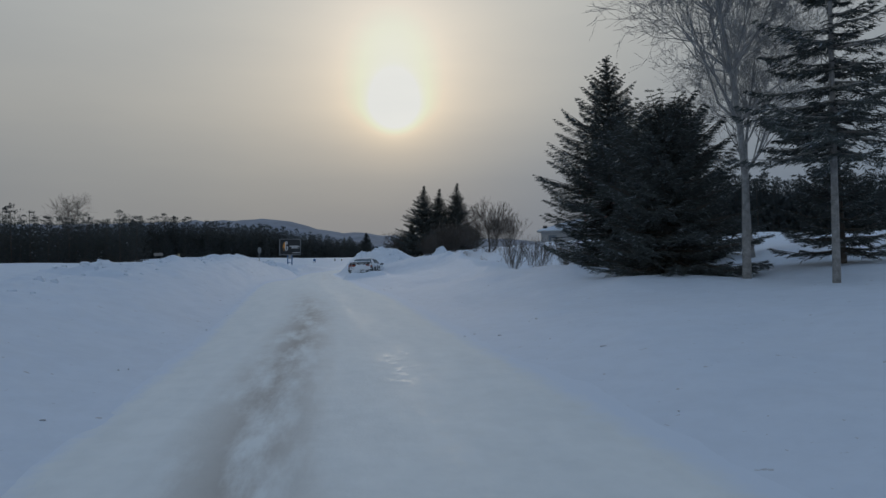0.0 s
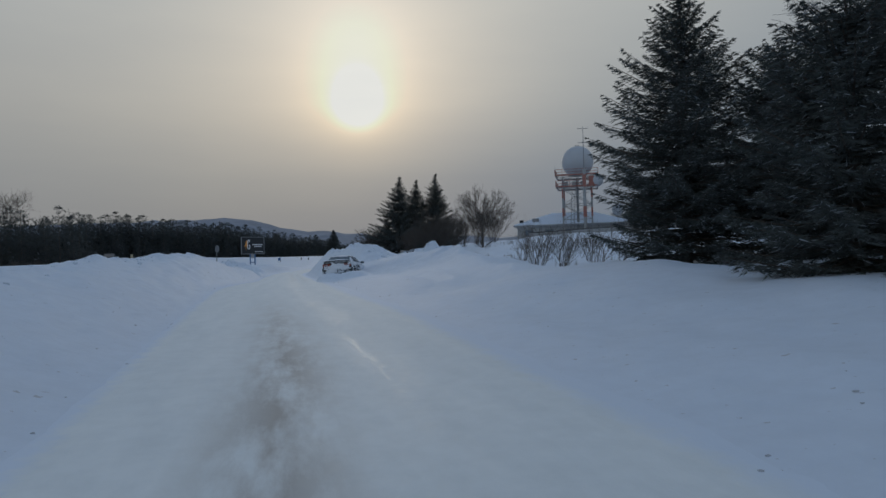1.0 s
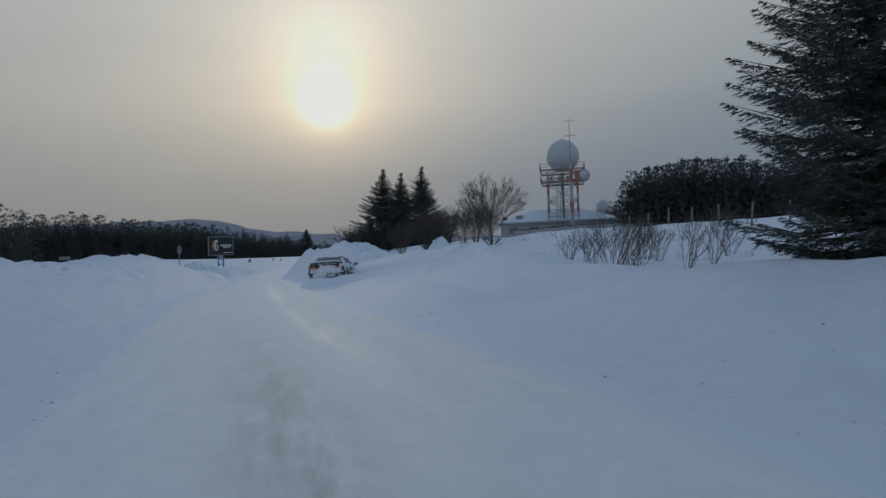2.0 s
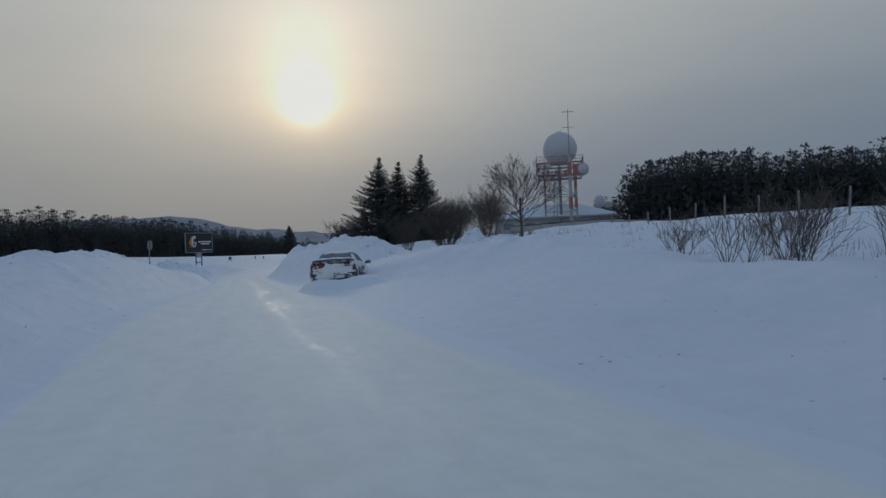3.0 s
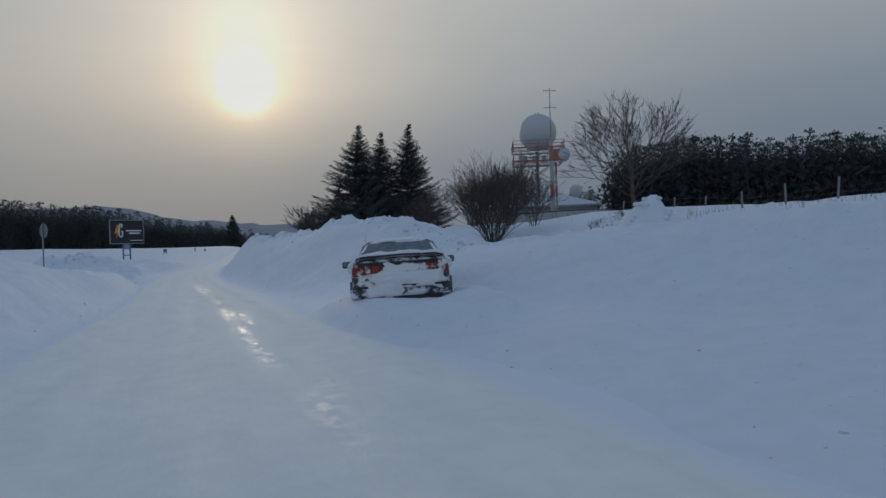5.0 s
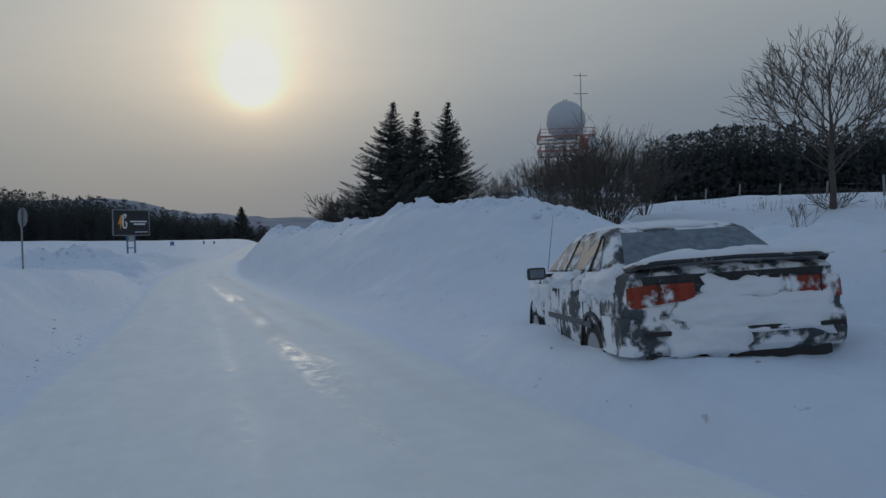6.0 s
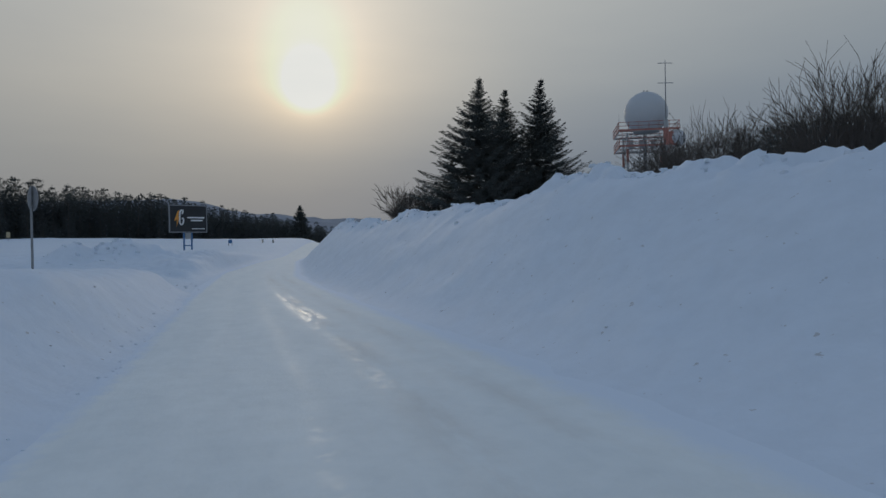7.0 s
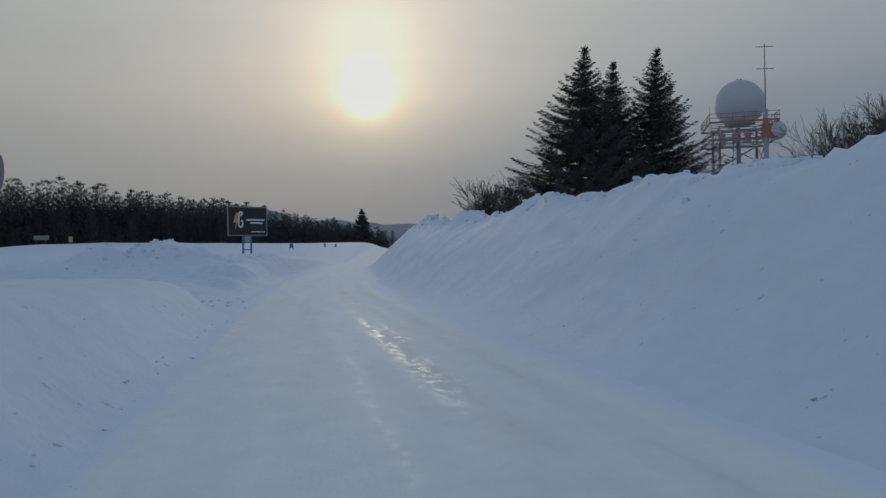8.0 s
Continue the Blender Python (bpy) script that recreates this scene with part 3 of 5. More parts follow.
gx, gy = spaced(-1500, 1500, -9, 13, 0.12, 1.11), spaced(-250, 3000, -7, 76, 0.165, 1.09)
X, Y = np.meshgrid(gx, gy)
ground = tagged(grid_mesh("ground", X, Y, height(X, Y), M_SNOW), "deep drifted snow ploughed into banks beside the road", "snow", kind="structure")

ry = spaced(-40, 170, -9, 80, 0.12, 1.05)
rs = np.linspace(-0.14, 1.14, 52)
S, RY = np.meshgrid(rs, ry)
RX = road_l(RY) + S * (road_r(RY) - road_l(RY))
rut = -0.018 * np.exp(-((S - 0.28) / 0.07) ** 2) - 0.012 * np.exp(-((S - 0.72) / 0.09) ** 2) + 0.012 * fbm(RX * 2.5, RY * 0.8, 4)
road = grid_mesh("road", RX, RY, road_z(RY) + far_rise(RX, RY) + 0.012 + rut - 0.05 * (np.abs(S - 0.5) > 0.62), M_ROAD)
across = road.data.attributes.new("across", "FLOAT", "POINT")
across.data.foreach_set("value", S.ravel().astype(np.float32))
tagged(road, "road of packed snow with icy wheel tracks and brown grit", "road", kind="structure")


# ---------- hills and woods ----------
def hill(name, azimuths, elevations, dist, seed):
    rng = np.random.RandomState(seed)
    az = np.linspace(azimuths[0], azimuths[-1], 160)
    el = np.interp(az, azimuths, elevations)
    top = dist * np.tan(np.radians(el)) + fbm(az * 0.9 + seed, az * 0, 4) * dist * 0.004
    rows_x, rows_y, rows_z = [], [], []
    for k, (back_, lift) in enumerate(((0, 0.0), (0.10, 0.45), (0.2, 0.8), (0.3, 1.0), (0.5, 0.7))):
        d = dist * (1 + back_) / 1.3
        scale = (1 + back_) / 1.3
        rows_x.append(np.sin(np.radians(az)) * d)
        rows_y.append(np.cos(np.radians(az)) * d)
        rows_z.append(top * lift * scale - 3 * (k == 0) + fbm(az * 3 + k * 7, az * 0 + k, 3) * dist * 0.003 * (0 < k < 3))
    return tagged(grid_mesh(name, np.array(rows_x), np.array(rows_y), np.array(rows_z), M_HILL), "distant wooded hill under thin snow, haze put into its blue-grey colour", "hill", kind="structure")


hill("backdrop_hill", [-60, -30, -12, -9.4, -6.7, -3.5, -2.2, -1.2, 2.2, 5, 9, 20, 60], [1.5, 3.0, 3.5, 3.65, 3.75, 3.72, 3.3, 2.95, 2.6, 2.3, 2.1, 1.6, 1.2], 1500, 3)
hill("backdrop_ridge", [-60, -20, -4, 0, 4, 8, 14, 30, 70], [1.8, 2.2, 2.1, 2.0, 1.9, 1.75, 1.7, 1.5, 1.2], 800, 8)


def pine_arrays(rng, h, r, tufts=22, broad=1.0, low=0.02, core=420, grain=0.55):
    """A pine: trunk bars, boughs that end in upturned brushes of needles, and a dense dark core."""
    seg = []
    lean = rng.uniform(-0.03, 0.03, 2)
    n = 5
    for k in range(n):
        a, b = k / n, (k + 1) / n
        seg.append([lean[0] * h * a, lean[1] * h * a, h * a * 0.97, lean[0] * h * b, lean[1] * h * b, h * b * 0.97, 0.16 * (1 - a) + 0.02, 0.16 * (1 - b) + 0.02])
    ps, ds, ss, ls, ws = [], [], [], [], []
    nb = 58
    blunt = rng.uniform(0.62, 0.98)
    tiers = rng.randint(11, 15)
    for k in range(nb):
        f = low + (0.995 - low) * (k + rng.rand()) / nb
        tier = (math.floor(f * tiers) + 0.5) / tiers
        f = f + (tier - f) * 0.7
        z = h * f
        # an egg-shaped crown, narrow at the tip, with some boughs that stand out
        ln = r * min(1.0, 2.4 * (1.0 - f)) ** blunt * rng.uniform(0.5, 1.05) + 0.08
        ln *= 1.25 if rng.rand() < 0.12 else 1.0
        g = k * 2.4 + rng.uniform(-0.6, 0.6)
        d = np.array([math.cos(g), math.sin(g), rng.uniform(-0.08, 0.22) + 0.6 * f**3])
        o = np.array([lean[0] * z, lean[1] * z, z])
        if k % 5 == 0:
            seg.append([*o, *(o + d * ln), 0.035, 0.01])
        # brushes along the outer part of the bough
        m = tufts
        brush = 1 + int(3 * ln / r)
        t = np.linspace(1.0, 0.45, brush)[rng.randint(0, brush, m)][:, None]
        size = 0.20 + 0.16 * (1 - f)
        ps.append(o + d * ln * t + rng.normal(0, 1, (m, 3)) * np.array([size, size, size * 0.55]))
        ds.append(unit(rng.normal(0, 0.55, (m, 3)) + np.array([0, 0, 0.75]) + d * 0.5))
        ss.append(rng.normal(0, 1, (m, 3)))
        ls.append(rng.uniform(0.22, 0.48, m))
        ws.append(rng.uniform(0.06, 0.13, m) * broad)
    # leader
    m = 12
    t = rng.uniform(0.93, 1.03, m)
    ps.append(np.stack([lean[0] * h * t, lean[1] * h * t, h * t], 1) + rng.normal(0, 0.07, (m, 3)))
    ds.append(unit(rng.normal(0, 0.4, (m, 3)) + np.array([0, 0, 1.0])))
    ss.append(rng.normal(0, 1, (m, 3)))
    ls.append(rng.uniform(0.25, 0.45, m)), ws.append(rng.uniform(0.06, 0.12, m) * broad)
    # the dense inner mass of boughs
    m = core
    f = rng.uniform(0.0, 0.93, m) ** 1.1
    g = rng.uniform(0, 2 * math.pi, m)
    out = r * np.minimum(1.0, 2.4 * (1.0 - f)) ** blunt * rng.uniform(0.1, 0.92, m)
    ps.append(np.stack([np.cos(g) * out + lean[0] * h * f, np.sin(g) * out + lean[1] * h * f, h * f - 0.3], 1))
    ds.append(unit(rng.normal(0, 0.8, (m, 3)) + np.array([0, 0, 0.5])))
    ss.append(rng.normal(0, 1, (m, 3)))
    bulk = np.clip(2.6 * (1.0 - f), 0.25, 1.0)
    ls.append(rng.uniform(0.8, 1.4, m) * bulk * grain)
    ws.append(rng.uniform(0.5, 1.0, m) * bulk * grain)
    return tubes(seg, 3), blades(np.concatenate(ps), np.concatenate(ds), np.concatenate(ss), np.concatenate(ls), np.concatenate(ws))


def wood(name, line, heights, depth, gap, seed, label, mat):
    """Many pines along a bent line, several rows deep, as one stuff object with bark and needles."""
    rng = np.random.RandomState(seed)
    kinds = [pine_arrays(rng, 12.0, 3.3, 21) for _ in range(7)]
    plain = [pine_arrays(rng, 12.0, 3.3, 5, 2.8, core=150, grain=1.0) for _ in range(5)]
    line = np.array(line, float)
    run = np.r_[0, np.cumsum(np.linalg.norm(np.diff(line, axis=0), axis=1))]
    tv, tf, nv, nf, tn, nn = [], [], [], [], 0, 0
    for row in range(-1, depth):
        s = rng.uniform(0, gap)
        while s < run[-1]:
            x, y = np.interp(s, run, line[:, 0]), np.interp(s, run, line[:, 1])
            i = min(np.searchsorted(run, s, "right"), len(line) - 1)
            t = unit(line[i] - line[i - 1])
            off = row * gap * 1.1 + rng.uniform(-0.6, 0.6) * gap
            side = np.array([-t[1], t[0]])
            x, y = x + side[0] * off, y + side[1] * off
            k = np.interp(s, run, heights) * (rng.uniform(0.80, 0.99) + (0.08 if rng.rand() < 0.06 else 0) + 0.10 * float(fbm(np.array(s * 0.07), np.array(row * 0.4 + seed), 2))) * (1 - 0.02 * row) / 12 * (rng.uniform(0.3, 0.6) if row < 0 else 1.0)
            g = rng.uniform(0, 2 * math.pi)
            rot = np.array([[math.cos(g), -math.sin(g), 0], [math.sin(g), math.cos(g), 0], [0, 0, 1]]) * k
            at = np.array([x, y, float(height(x, y)) - 0.1])
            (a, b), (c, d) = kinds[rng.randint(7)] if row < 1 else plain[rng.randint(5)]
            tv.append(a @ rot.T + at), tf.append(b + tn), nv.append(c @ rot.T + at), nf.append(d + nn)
            tn, nn = tn + len(a), nn + len(c)
            s += gap * rng.uniform(0.6, 1.35)
    top = thing(name, Matrix.Identity(4), label, "woods", kind="stuff")
    under(tri_mesh("trunks", np.concatenate(tv), np.concatenate(tf), M_BARK), top)["kind"] = "stuff"
    under(tri_mesh("needles", np.concatenate(nv), np.concatenate(nf), mat), top)["kind"] = "stuff"
    return top


wood("pine_wood", [(-190, 90), (-120, 128), (-75, 140), (-47, 152), (-18, 200), (2, 235), (30, 280)], [10.2, 10.4, 10.4, 11, 10.6, 8.6, 8.2], 5, 2.35, 11, "dark pine wood with traces of snow beyond the field", M_PINE_HAZED_SNOWY)
wood("pine_wood", [(128, -10), (124, 20), (116, 44), (106, 64), (95, 80), (84, 95), (76, 108), (69.8, 119)], [9.5, 9.5, 9.5, 9.8, 10.2, 11.2, 13.2, 12.4], 5, 1.8, 23, "dark pine wood behind the fence on the rise", M_PINE)

wood("pine_wood", [(-54, 77), (-40, 82), (-25.5, 84)], [8.2, 8.2, 8.0], 2, 2.2, 37, "nearer clump of dark pines beside the open field", M_PINE_HAZED_SNOWY)
wood("pine_wood", [(70.5, 132), (80, 141)], [6.6, 8.0], 2, 2.4, 29, "low dark pines behind the radar station", M_PINE)


# ---------- conifers ----------
def conifer(name, x, y, top, reach, label, seed, whorl=0.24, per=8, twig=0.085, needle=(0.10, 0.022), droop=0.25, wind=0.0, first=0.06, mat=None, trunk=0.14, lean=(0.0, 0.0), sparse=1.0, group="", vary=(0.62, 1.12), taper=0.92, bark=None, fan=0.36, waist=0.0, sweep=0.75):
    """A conifer of whorled boughs: a trunk mesh and a crown of twigs and needles."""
    rng = np.random.RandomState(seed)
    z0 = float(height(x, y)) - 0.15
    h = top - z0
    seg, ps, ds, ss, ls, ws = [], [], [], [], [], []
    n = 14
    axis = lambda f: np.array([lean[0] * f * h + wind * 0.5 * f**5, lean[1] * f * h, f * h])
    for k in range(n):
        a, b = axis(k / n), axis((k + 1) / n)
        seg.append([*a, *b, trunk * (1 - k / n) + 0.008, trunk * (1 - (k + 1) / n) + 0.008])
    z = first * h
    while z < h * 0.985:
        f = z / h
        full = reach * (1 - f) ** taper * (0.82 + 0.18 * min(1, f * 8)) * (1 - waist + waist * min(1, f / 0.42))
        for k in range(per):
            if rng.rand() > sparse:
                continue
            ln = full * rng.uniform(*vary) + 0.07
            g = 2 * math.pi * (k + rng.uniform(-0.4, 0.4)) / per + z * 5
            out = np.array([math.cos(g), math.sin(g), 0])
            out = unit(out + np.array([wind * 0.45, 0, 0]))
            rise = sweep * f**2 - droop * (1 - f) + rng.uniform(-0.12, 0.12)
            o = axis(f + rng.uniform(-0.01, 0.01))
            count = max(3, int(ln / twig))
            t = (np.arange(count) + rng.rand(count) * 0.6) / count
            spine = o + out * (ln * t)[:, None] + np.array([0, 0, 1.0]) * (ln * (rise * t + 0.28 * t**2.2))[:, None]
            mid, tip = spine[count // 2], spine[-1]
            seg.append([*o, *mid, 0.012 + 0.012 * ln, 0.008 + 0.004 * ln])
            seg.append([*mid, *tip, 0.008 + 0.004 * ln, 0.003])
            side = np.cross(out, [0, 0, 1.0])
            for sign in (-1, 1):
                tl = np.maximum(0.05, ln * fan * (1 - t) ** 0.7 * np.minimum(1, t * 4 + 0.15)) * rng.uniform(0.7, 1.2, count)
                td = unit(out * 0.75 + sign * side * 0.75 + rng.normal(0, 0.14, (count, 3)) + np.array([0, 0, -droop * 0.6]))
                m = 6
                for q in range(m):
                    at = spine + td * (tl * (q + 0.3) / m)[:, None]
                    for turn in (-1, 1):
                        nd = unit(td * 0.8 + turn * np.cross(td, [0, 0, 1.0]) * 0.6 + rng.normal(0, 0.25, (count, 3)))
                        ps.append(at), ds.append(nd), ss.append(rng.normal(0, 1, (count, 3)))
                        ls.append(needle[0] * min(1.0, 0.35 + 0.6 * ln) * rng.uniform(0.7, 1.4, count) * (1 + tl)), ws.append(np.full(count, needle[1]) * rng.uniform(0.7, 1.4, count))
        z += whorl * (0.75 + 0.5 * rng.rand()) * (1.1 - 0.25 * f)
    top_ob = thing(name, pose(x, y, z0), label, "tree", group)
    v, q = tubes(seg, 6)
    under(tri_mesh("trunk", v, q, bark or M_BARK, True), top_ob)
    v, q = blades(*(np.concatenate(a) for a in (ps, ds, ss, ls, ws)))
    under(tri_mesh("crown", v, q, mat or M_SPRUCE), top_ob, "dark green needles")
    return top_ob


conifer("spruce", 10.15, 14.3, 8.85, 4.7, "dense dark spruce with frosted boughs down to the snow", 5, taper=1.06, waist=0.55, group="roadside trees")
conifer("spruce", 12.3, 13.0, 6.5, 3.3, "dark spruce close behind a taller one", 6, droop=0.3, taper=0.6, group="roadside trees")
conifer("spruce", 8.5, 6.9, 5.1, 2.45, "broad dark spruce with frosted lower boughs", 9, droop=0.3, taper=0.5, twig=0.07, whorl=0.2, group="roadside trees")
conifer("spruce", 12.0, 5.0, 3.9, 1.7, "low dark spruce among birch trunks", 12, droop=0.3, taper=0.6, first=0.16, sparse=0.85, group="roadside trees")

conifer("fir", 11.4, 75.2, 11.0, 5.0, "tall fir with wind-bent tip behind the snow ridge", 31, whorl=0.29, per=14, twig=0.12, needle=(0.14, 0.022), fan=0.22, vary=(0.55, 1.12), taper=1.12, sparse=0.97, wind=0.7, sweep=0.35, droop=0.14, mat=M_CEDAR, group="three firs")
conifer("fir", 13.7, 76.8, 10.75, 4.5, "slender fir with wind-bent tip between two others", 32, whorl=0.29, per=14, twig=0.12, needle=(0.14, 0.022), fan=0.22, vary=(0.55, 1.12), taper=1.12, sparse=0.97, wind=0.7, sweep=0.35, droop=0.14, mat=M_CEDAR, group="three firs")
conifer("fir", 16.0, 76.4, 11.5, 4.7, "tallest fir with long wind-swept boughs", 33, whorl=0.29, per=14, twig=0.12, needle=(0.14, 0.022), fan=0.22, vary=(0.55, 1.12), taper=1.12, sparse=0.97, wind=0.7, sweep=0.35, droop=0.12, mat=M_CEDAR, group="three firs")
conifer("fir", 10.1, 76.0, 6.8, 2.1, "shorter fir at the edge of a group", 34, whorl=0.42, per=7, twig=0.13, needle=(0.2, 0.045), vary=(0.35, 1.2), taper=1.1, sparse=0.9, wind=0.4, droop=0.05, mat=M_CEDAR, group="three firs")
conifer("fir", 10.1, 185.5, 9.7, 3.4, "lone dark fir on the open snow", 35, whorl=0.5, per=8, twig=0.25, needle=(0.35, 0.11), droop=0.2, mat=M_CEDAR)
conifer("fir", 22.0, 196.0, 5.5, 1.6, "small dark fir far off on the snow", 36, whorl=0.5, per=7, twig=0.25, needle=(0.35, 0.11), droop=0.2, mat=M_CEDAR)


# ---------- bare trees and shrubs ----------
def limbs(rng, o, d, length, r, level, bend, fork, out, thin=0.0025):
    """One limb in short bars with twigs off it."""
    n = 4 if level else 3
    p = o
    for k in range(n):
        d = unit(d + rng.normal(0, bend, 3) + np.array([0, 0, 0.05]))
        q = p + d * length / n
        r1 = max(thin, r * (1 - 0.22 * (k + 1) / n * 2))
        out.append([*p, *q, max(thin, r * (1 - 0.22 * k / n * 2)), r1])
        if level > 0:
            for _ in range(fork if k else max(0, fork - 2)):
                side = unit(rng.normal(0, 1, 3))
                limbs(rng, q, unit(d * 0.75 + side * 0.75 + np.array([0, 0, 0.15])), length * rng.uniform(0.42, 0.68), r1 * 0.55, level - 1, bend * 1.15, fork, out, thin)
        p = q


def bare_tree(name, x, y, h, label, seed, stems=1, r=0.1, spread=0.3, level=3, fork=2, bend=0.13, mat=None, category="tree", group="", thin=0.0025, clear=0.3, limb=0.3, up=0.55, arms=4, twig_mat=None):
    """A leafless tree with one trunk and a crown of twigs, or a shrub of several stems."""
    rng = np.random.RandomState(seed)
    top = thing(name, pose(x, y, float(height(x, y)) - 0.1), label, category, group)
    for s in range(stems):
        trunk, twigs = [], []
        g = rng.uniform(0, 2 * math.pi)
        tilt = spread * rng.uniform(0.2, 1.0) if stems > 1 else 0.03
        d = unit(np.array([math.cos(g) * tilt, math.sin(g) * tilt, 1.0]))
        p = np.array([math.cos(g), math.sin(g), 0]) * (0.28 * rng.rand() if stems > 1 else 0)
        ln = h * rng.uniform(0.6, 1.0) if stems > 1 else h
        n = 8 if stems == 1 else 5
        for k in range(n):
            d = unit(d + rng.normal(0, bend * 0.4, 3) * np.array([1, 1, 0.2]))
            q = p + d * ln / n
            r0, r1 = r * (1 - 0.9 * k / n), r * (1 - 0.9 * (k + 1) / n)
            trunk.append([*p, *q, max(thin, r0), max(thin, r1)])
            f = (k + 1) / n
            if f > clear:
                for _ in range(fork if stems > 1 else arms):
                    g2 = rng.uniform(0, 2 * math.pi)
                    side = np.array([math.cos(g2), math.sin(g2), up])
                    limbs(rng, q, unit(side * 0.8 + d * 0.5), ln * limb * rng.uniform(0.7, 1.3) * (1.25 - 0.75 * f), max(thin, r1 * 0.5), level - 1, bend, fork, twigs, thin)
            p = q
        if stems == 1:
            v, q = stalk(trunk, 11)
            under(tri_mesh("trunk", v, q, mat or M_TWIG, True), top)
            v, q = tubes(twigs, 3)
            under(tri_mesh("crown", v, q, twig_mat or mat or M_TWIG), top, "bare twigs")
        else:
            v, q = tubes(trunk + twigs, 3)
            under(tri_mesh("stem", v, q, mat or M_TWIG), top)
    return top


bare_tree("birch", 9.0, 4.3, 9.6, "tall leafless birch with a pale trunk in snow", 41, r=0.1, level=4, fork=2, mat=M_BIRCH, twig_mat=M_FROSTED, clear=0.26, thin=0.004, limb=0.34, bend=0.2, up=0.9, arms=7, group="roadside trees")
bare_tree("birch", 13.4, 10.4, 7.6, "leafless birch behind the spruces with fine twigs", 42, r=0.085, level=4, fork=2, mat=M_BIRCH, twig_mat=M_FROSTED, clear=0.3, thin=0.0045, limb=0.34, bend=0.2, up=0.9, arms=7, group="roadside trees")
conifer("larch", 9.5, 2.2, 11.5, 2.4, "thin-trunked conifer with sparse hanging boughs", 43, first=0.25, sparse=0.75, droop=0.5, trunk=0.07, whorl=0.26, per=8, vary=(0.25, 1.1), bark=M_BIRCH, group="roadside trees")



def split_limb(rng, o, d, length, r, level, out, keep=0.80, thin=0.006):
    """A limb that divides in two again and again and turns upwards."""
    p = o
    for k in range(3):
        d = unit(d + rng.normal(0, 0.06, 3) + np.array([0, 0, 0.05]))
        q = p + d * length / 3
        out.append([*p, *q, max(thin, r * (1 - 0.1 * k)), max(thin, r * (1 - 0.1 * (k + 1)))])
        if level < 6 and k < 3 and rng.rand() < 0.6:
            e = unit(d + 0.55 * unit(rng.normal(0, 1, 3)))
            out.append([*q, *(q + e * length * rng.uniform(0.5, 0.9)), thin, thin * 0.7])
        p = q
    if level:
        side = unit(np.cross(d, rng.normal(0, 1, 3)))
        for sign in (-1, 1):
            split_limb(rng, p, unit(d + sign * side * rng.uniform(0.22, 0.5)), length * keep * rng.uniform(0.8, 1.15), r * 0.72, level - 1, out, keep, thin)


def fan_tree(name, x, y, h, spread, label, seed, limbs_=18, mat=None):
    """A leafless tree: a slender trunk that breaks into spreading limbs at a third of its height, with low suckers at its foot."""
    rng = np.random.RandomState(seed)
    top = thing(name, pose(x, y, float(height(x, y)) - 0.1), label, "tree")
    trunk = [[0, 0, 0, 0.03, 0, h * 0.12, 0.085, 0.07], [0.03, 0, h * 0.12, 0.0, 0.02, h * 0.25, 0.07, 0.062], [0.0, 0.02, h * 0.25, -0.02, 0.0, h * 0.38, 0.062, 0.05], [-0.02, 0.0, h * 0.38, 0.0, 0.0, h * 0.52, 0.05, 0.035]]
    twigs = []
    for k in range(limbs_):
        g = 2 * math.pi * (k * 0.38 + rng.uniform(-0.08, 0.08))
        f = 0.20 + 0.30 * k / limbs_
        tilt = spread * rng.uniform(0.75, 1.15) * (1.3 - 1.8 * (f - 0.2))
        split_limb(rng, np.array([0.0, 0.0, h * f]), unit(np.array([math.cos(g) * tilt, math.sin(g) * tilt, 1.0])), h * 0.152 * (1.12 - 0.6 * (f - 0.2)), 0.026, 5, twigs, 0.82, 0.0055)
    for k in range(16):
        g = rng.uniform(0, 2 * math.pi)
        split_limb(rng, np.array([math.cos(g) * 0.1, math.sin(g) * 0.1, 0.05]), unit(np.array([math.cos(g) * 1.6, math.sin(g) * 1.6, 1.0])), h * 0.06, 0.009, 2, twigs, 0.85, 0.004)
    v, q = stalk(trunk, 11)
    under(tri_mesh("trunk", v, q, mat or M_TWIG, True), top)
    v, q = tubes(twigs, 3)
    under(tri_mesh("crown", v, q, mat or M_TWIG), top, "bare spreading branches")
    return top


fan_tree("bare_tree", 12.3, 42.5, 4.3, 1.4, "leafless spreading tree on the snowy rise", 51)


def fan_shrub(x, y, h, spread, label, seed, stems=20, level=4, r=0.018, lean=0.0, group="", thin=0.005, mat=None):
    """A leafless shrub: stems that rise from one root in a fan and divide upwards."""
    rng = np.random.RandomState(seed)
    top = thing("shrub", pose(x, y, float(height(x, y)) - 0.1), label, "shrub", group)
    for k in range(stems):
        g = 2 * math.pi * (k + rng.uniform(-0.4, 0.4)) / stems * 3
        tilt = spread * math.sqrt(rng.uniform(0.02, 1.0))
        out = []
        o = np.array([math.cos(g), math.sin(g), 0]) * rng.uniform(0.02, 0.12) * h * 0.5
        split_limb(rng, o, unit(np.array([math.cos(g) * tilt + lean, math.sin(g) * tilt, 1.0])), h * rng.uniform(0.2, 0.29) * (5 / (level + 1)) ** 0.7, r, level, out, 0.84, thin)
        v, q = tubes(out, 3)
        under(tri_mesh("stem", v, q, mat or M_TWIG), top)
    return top


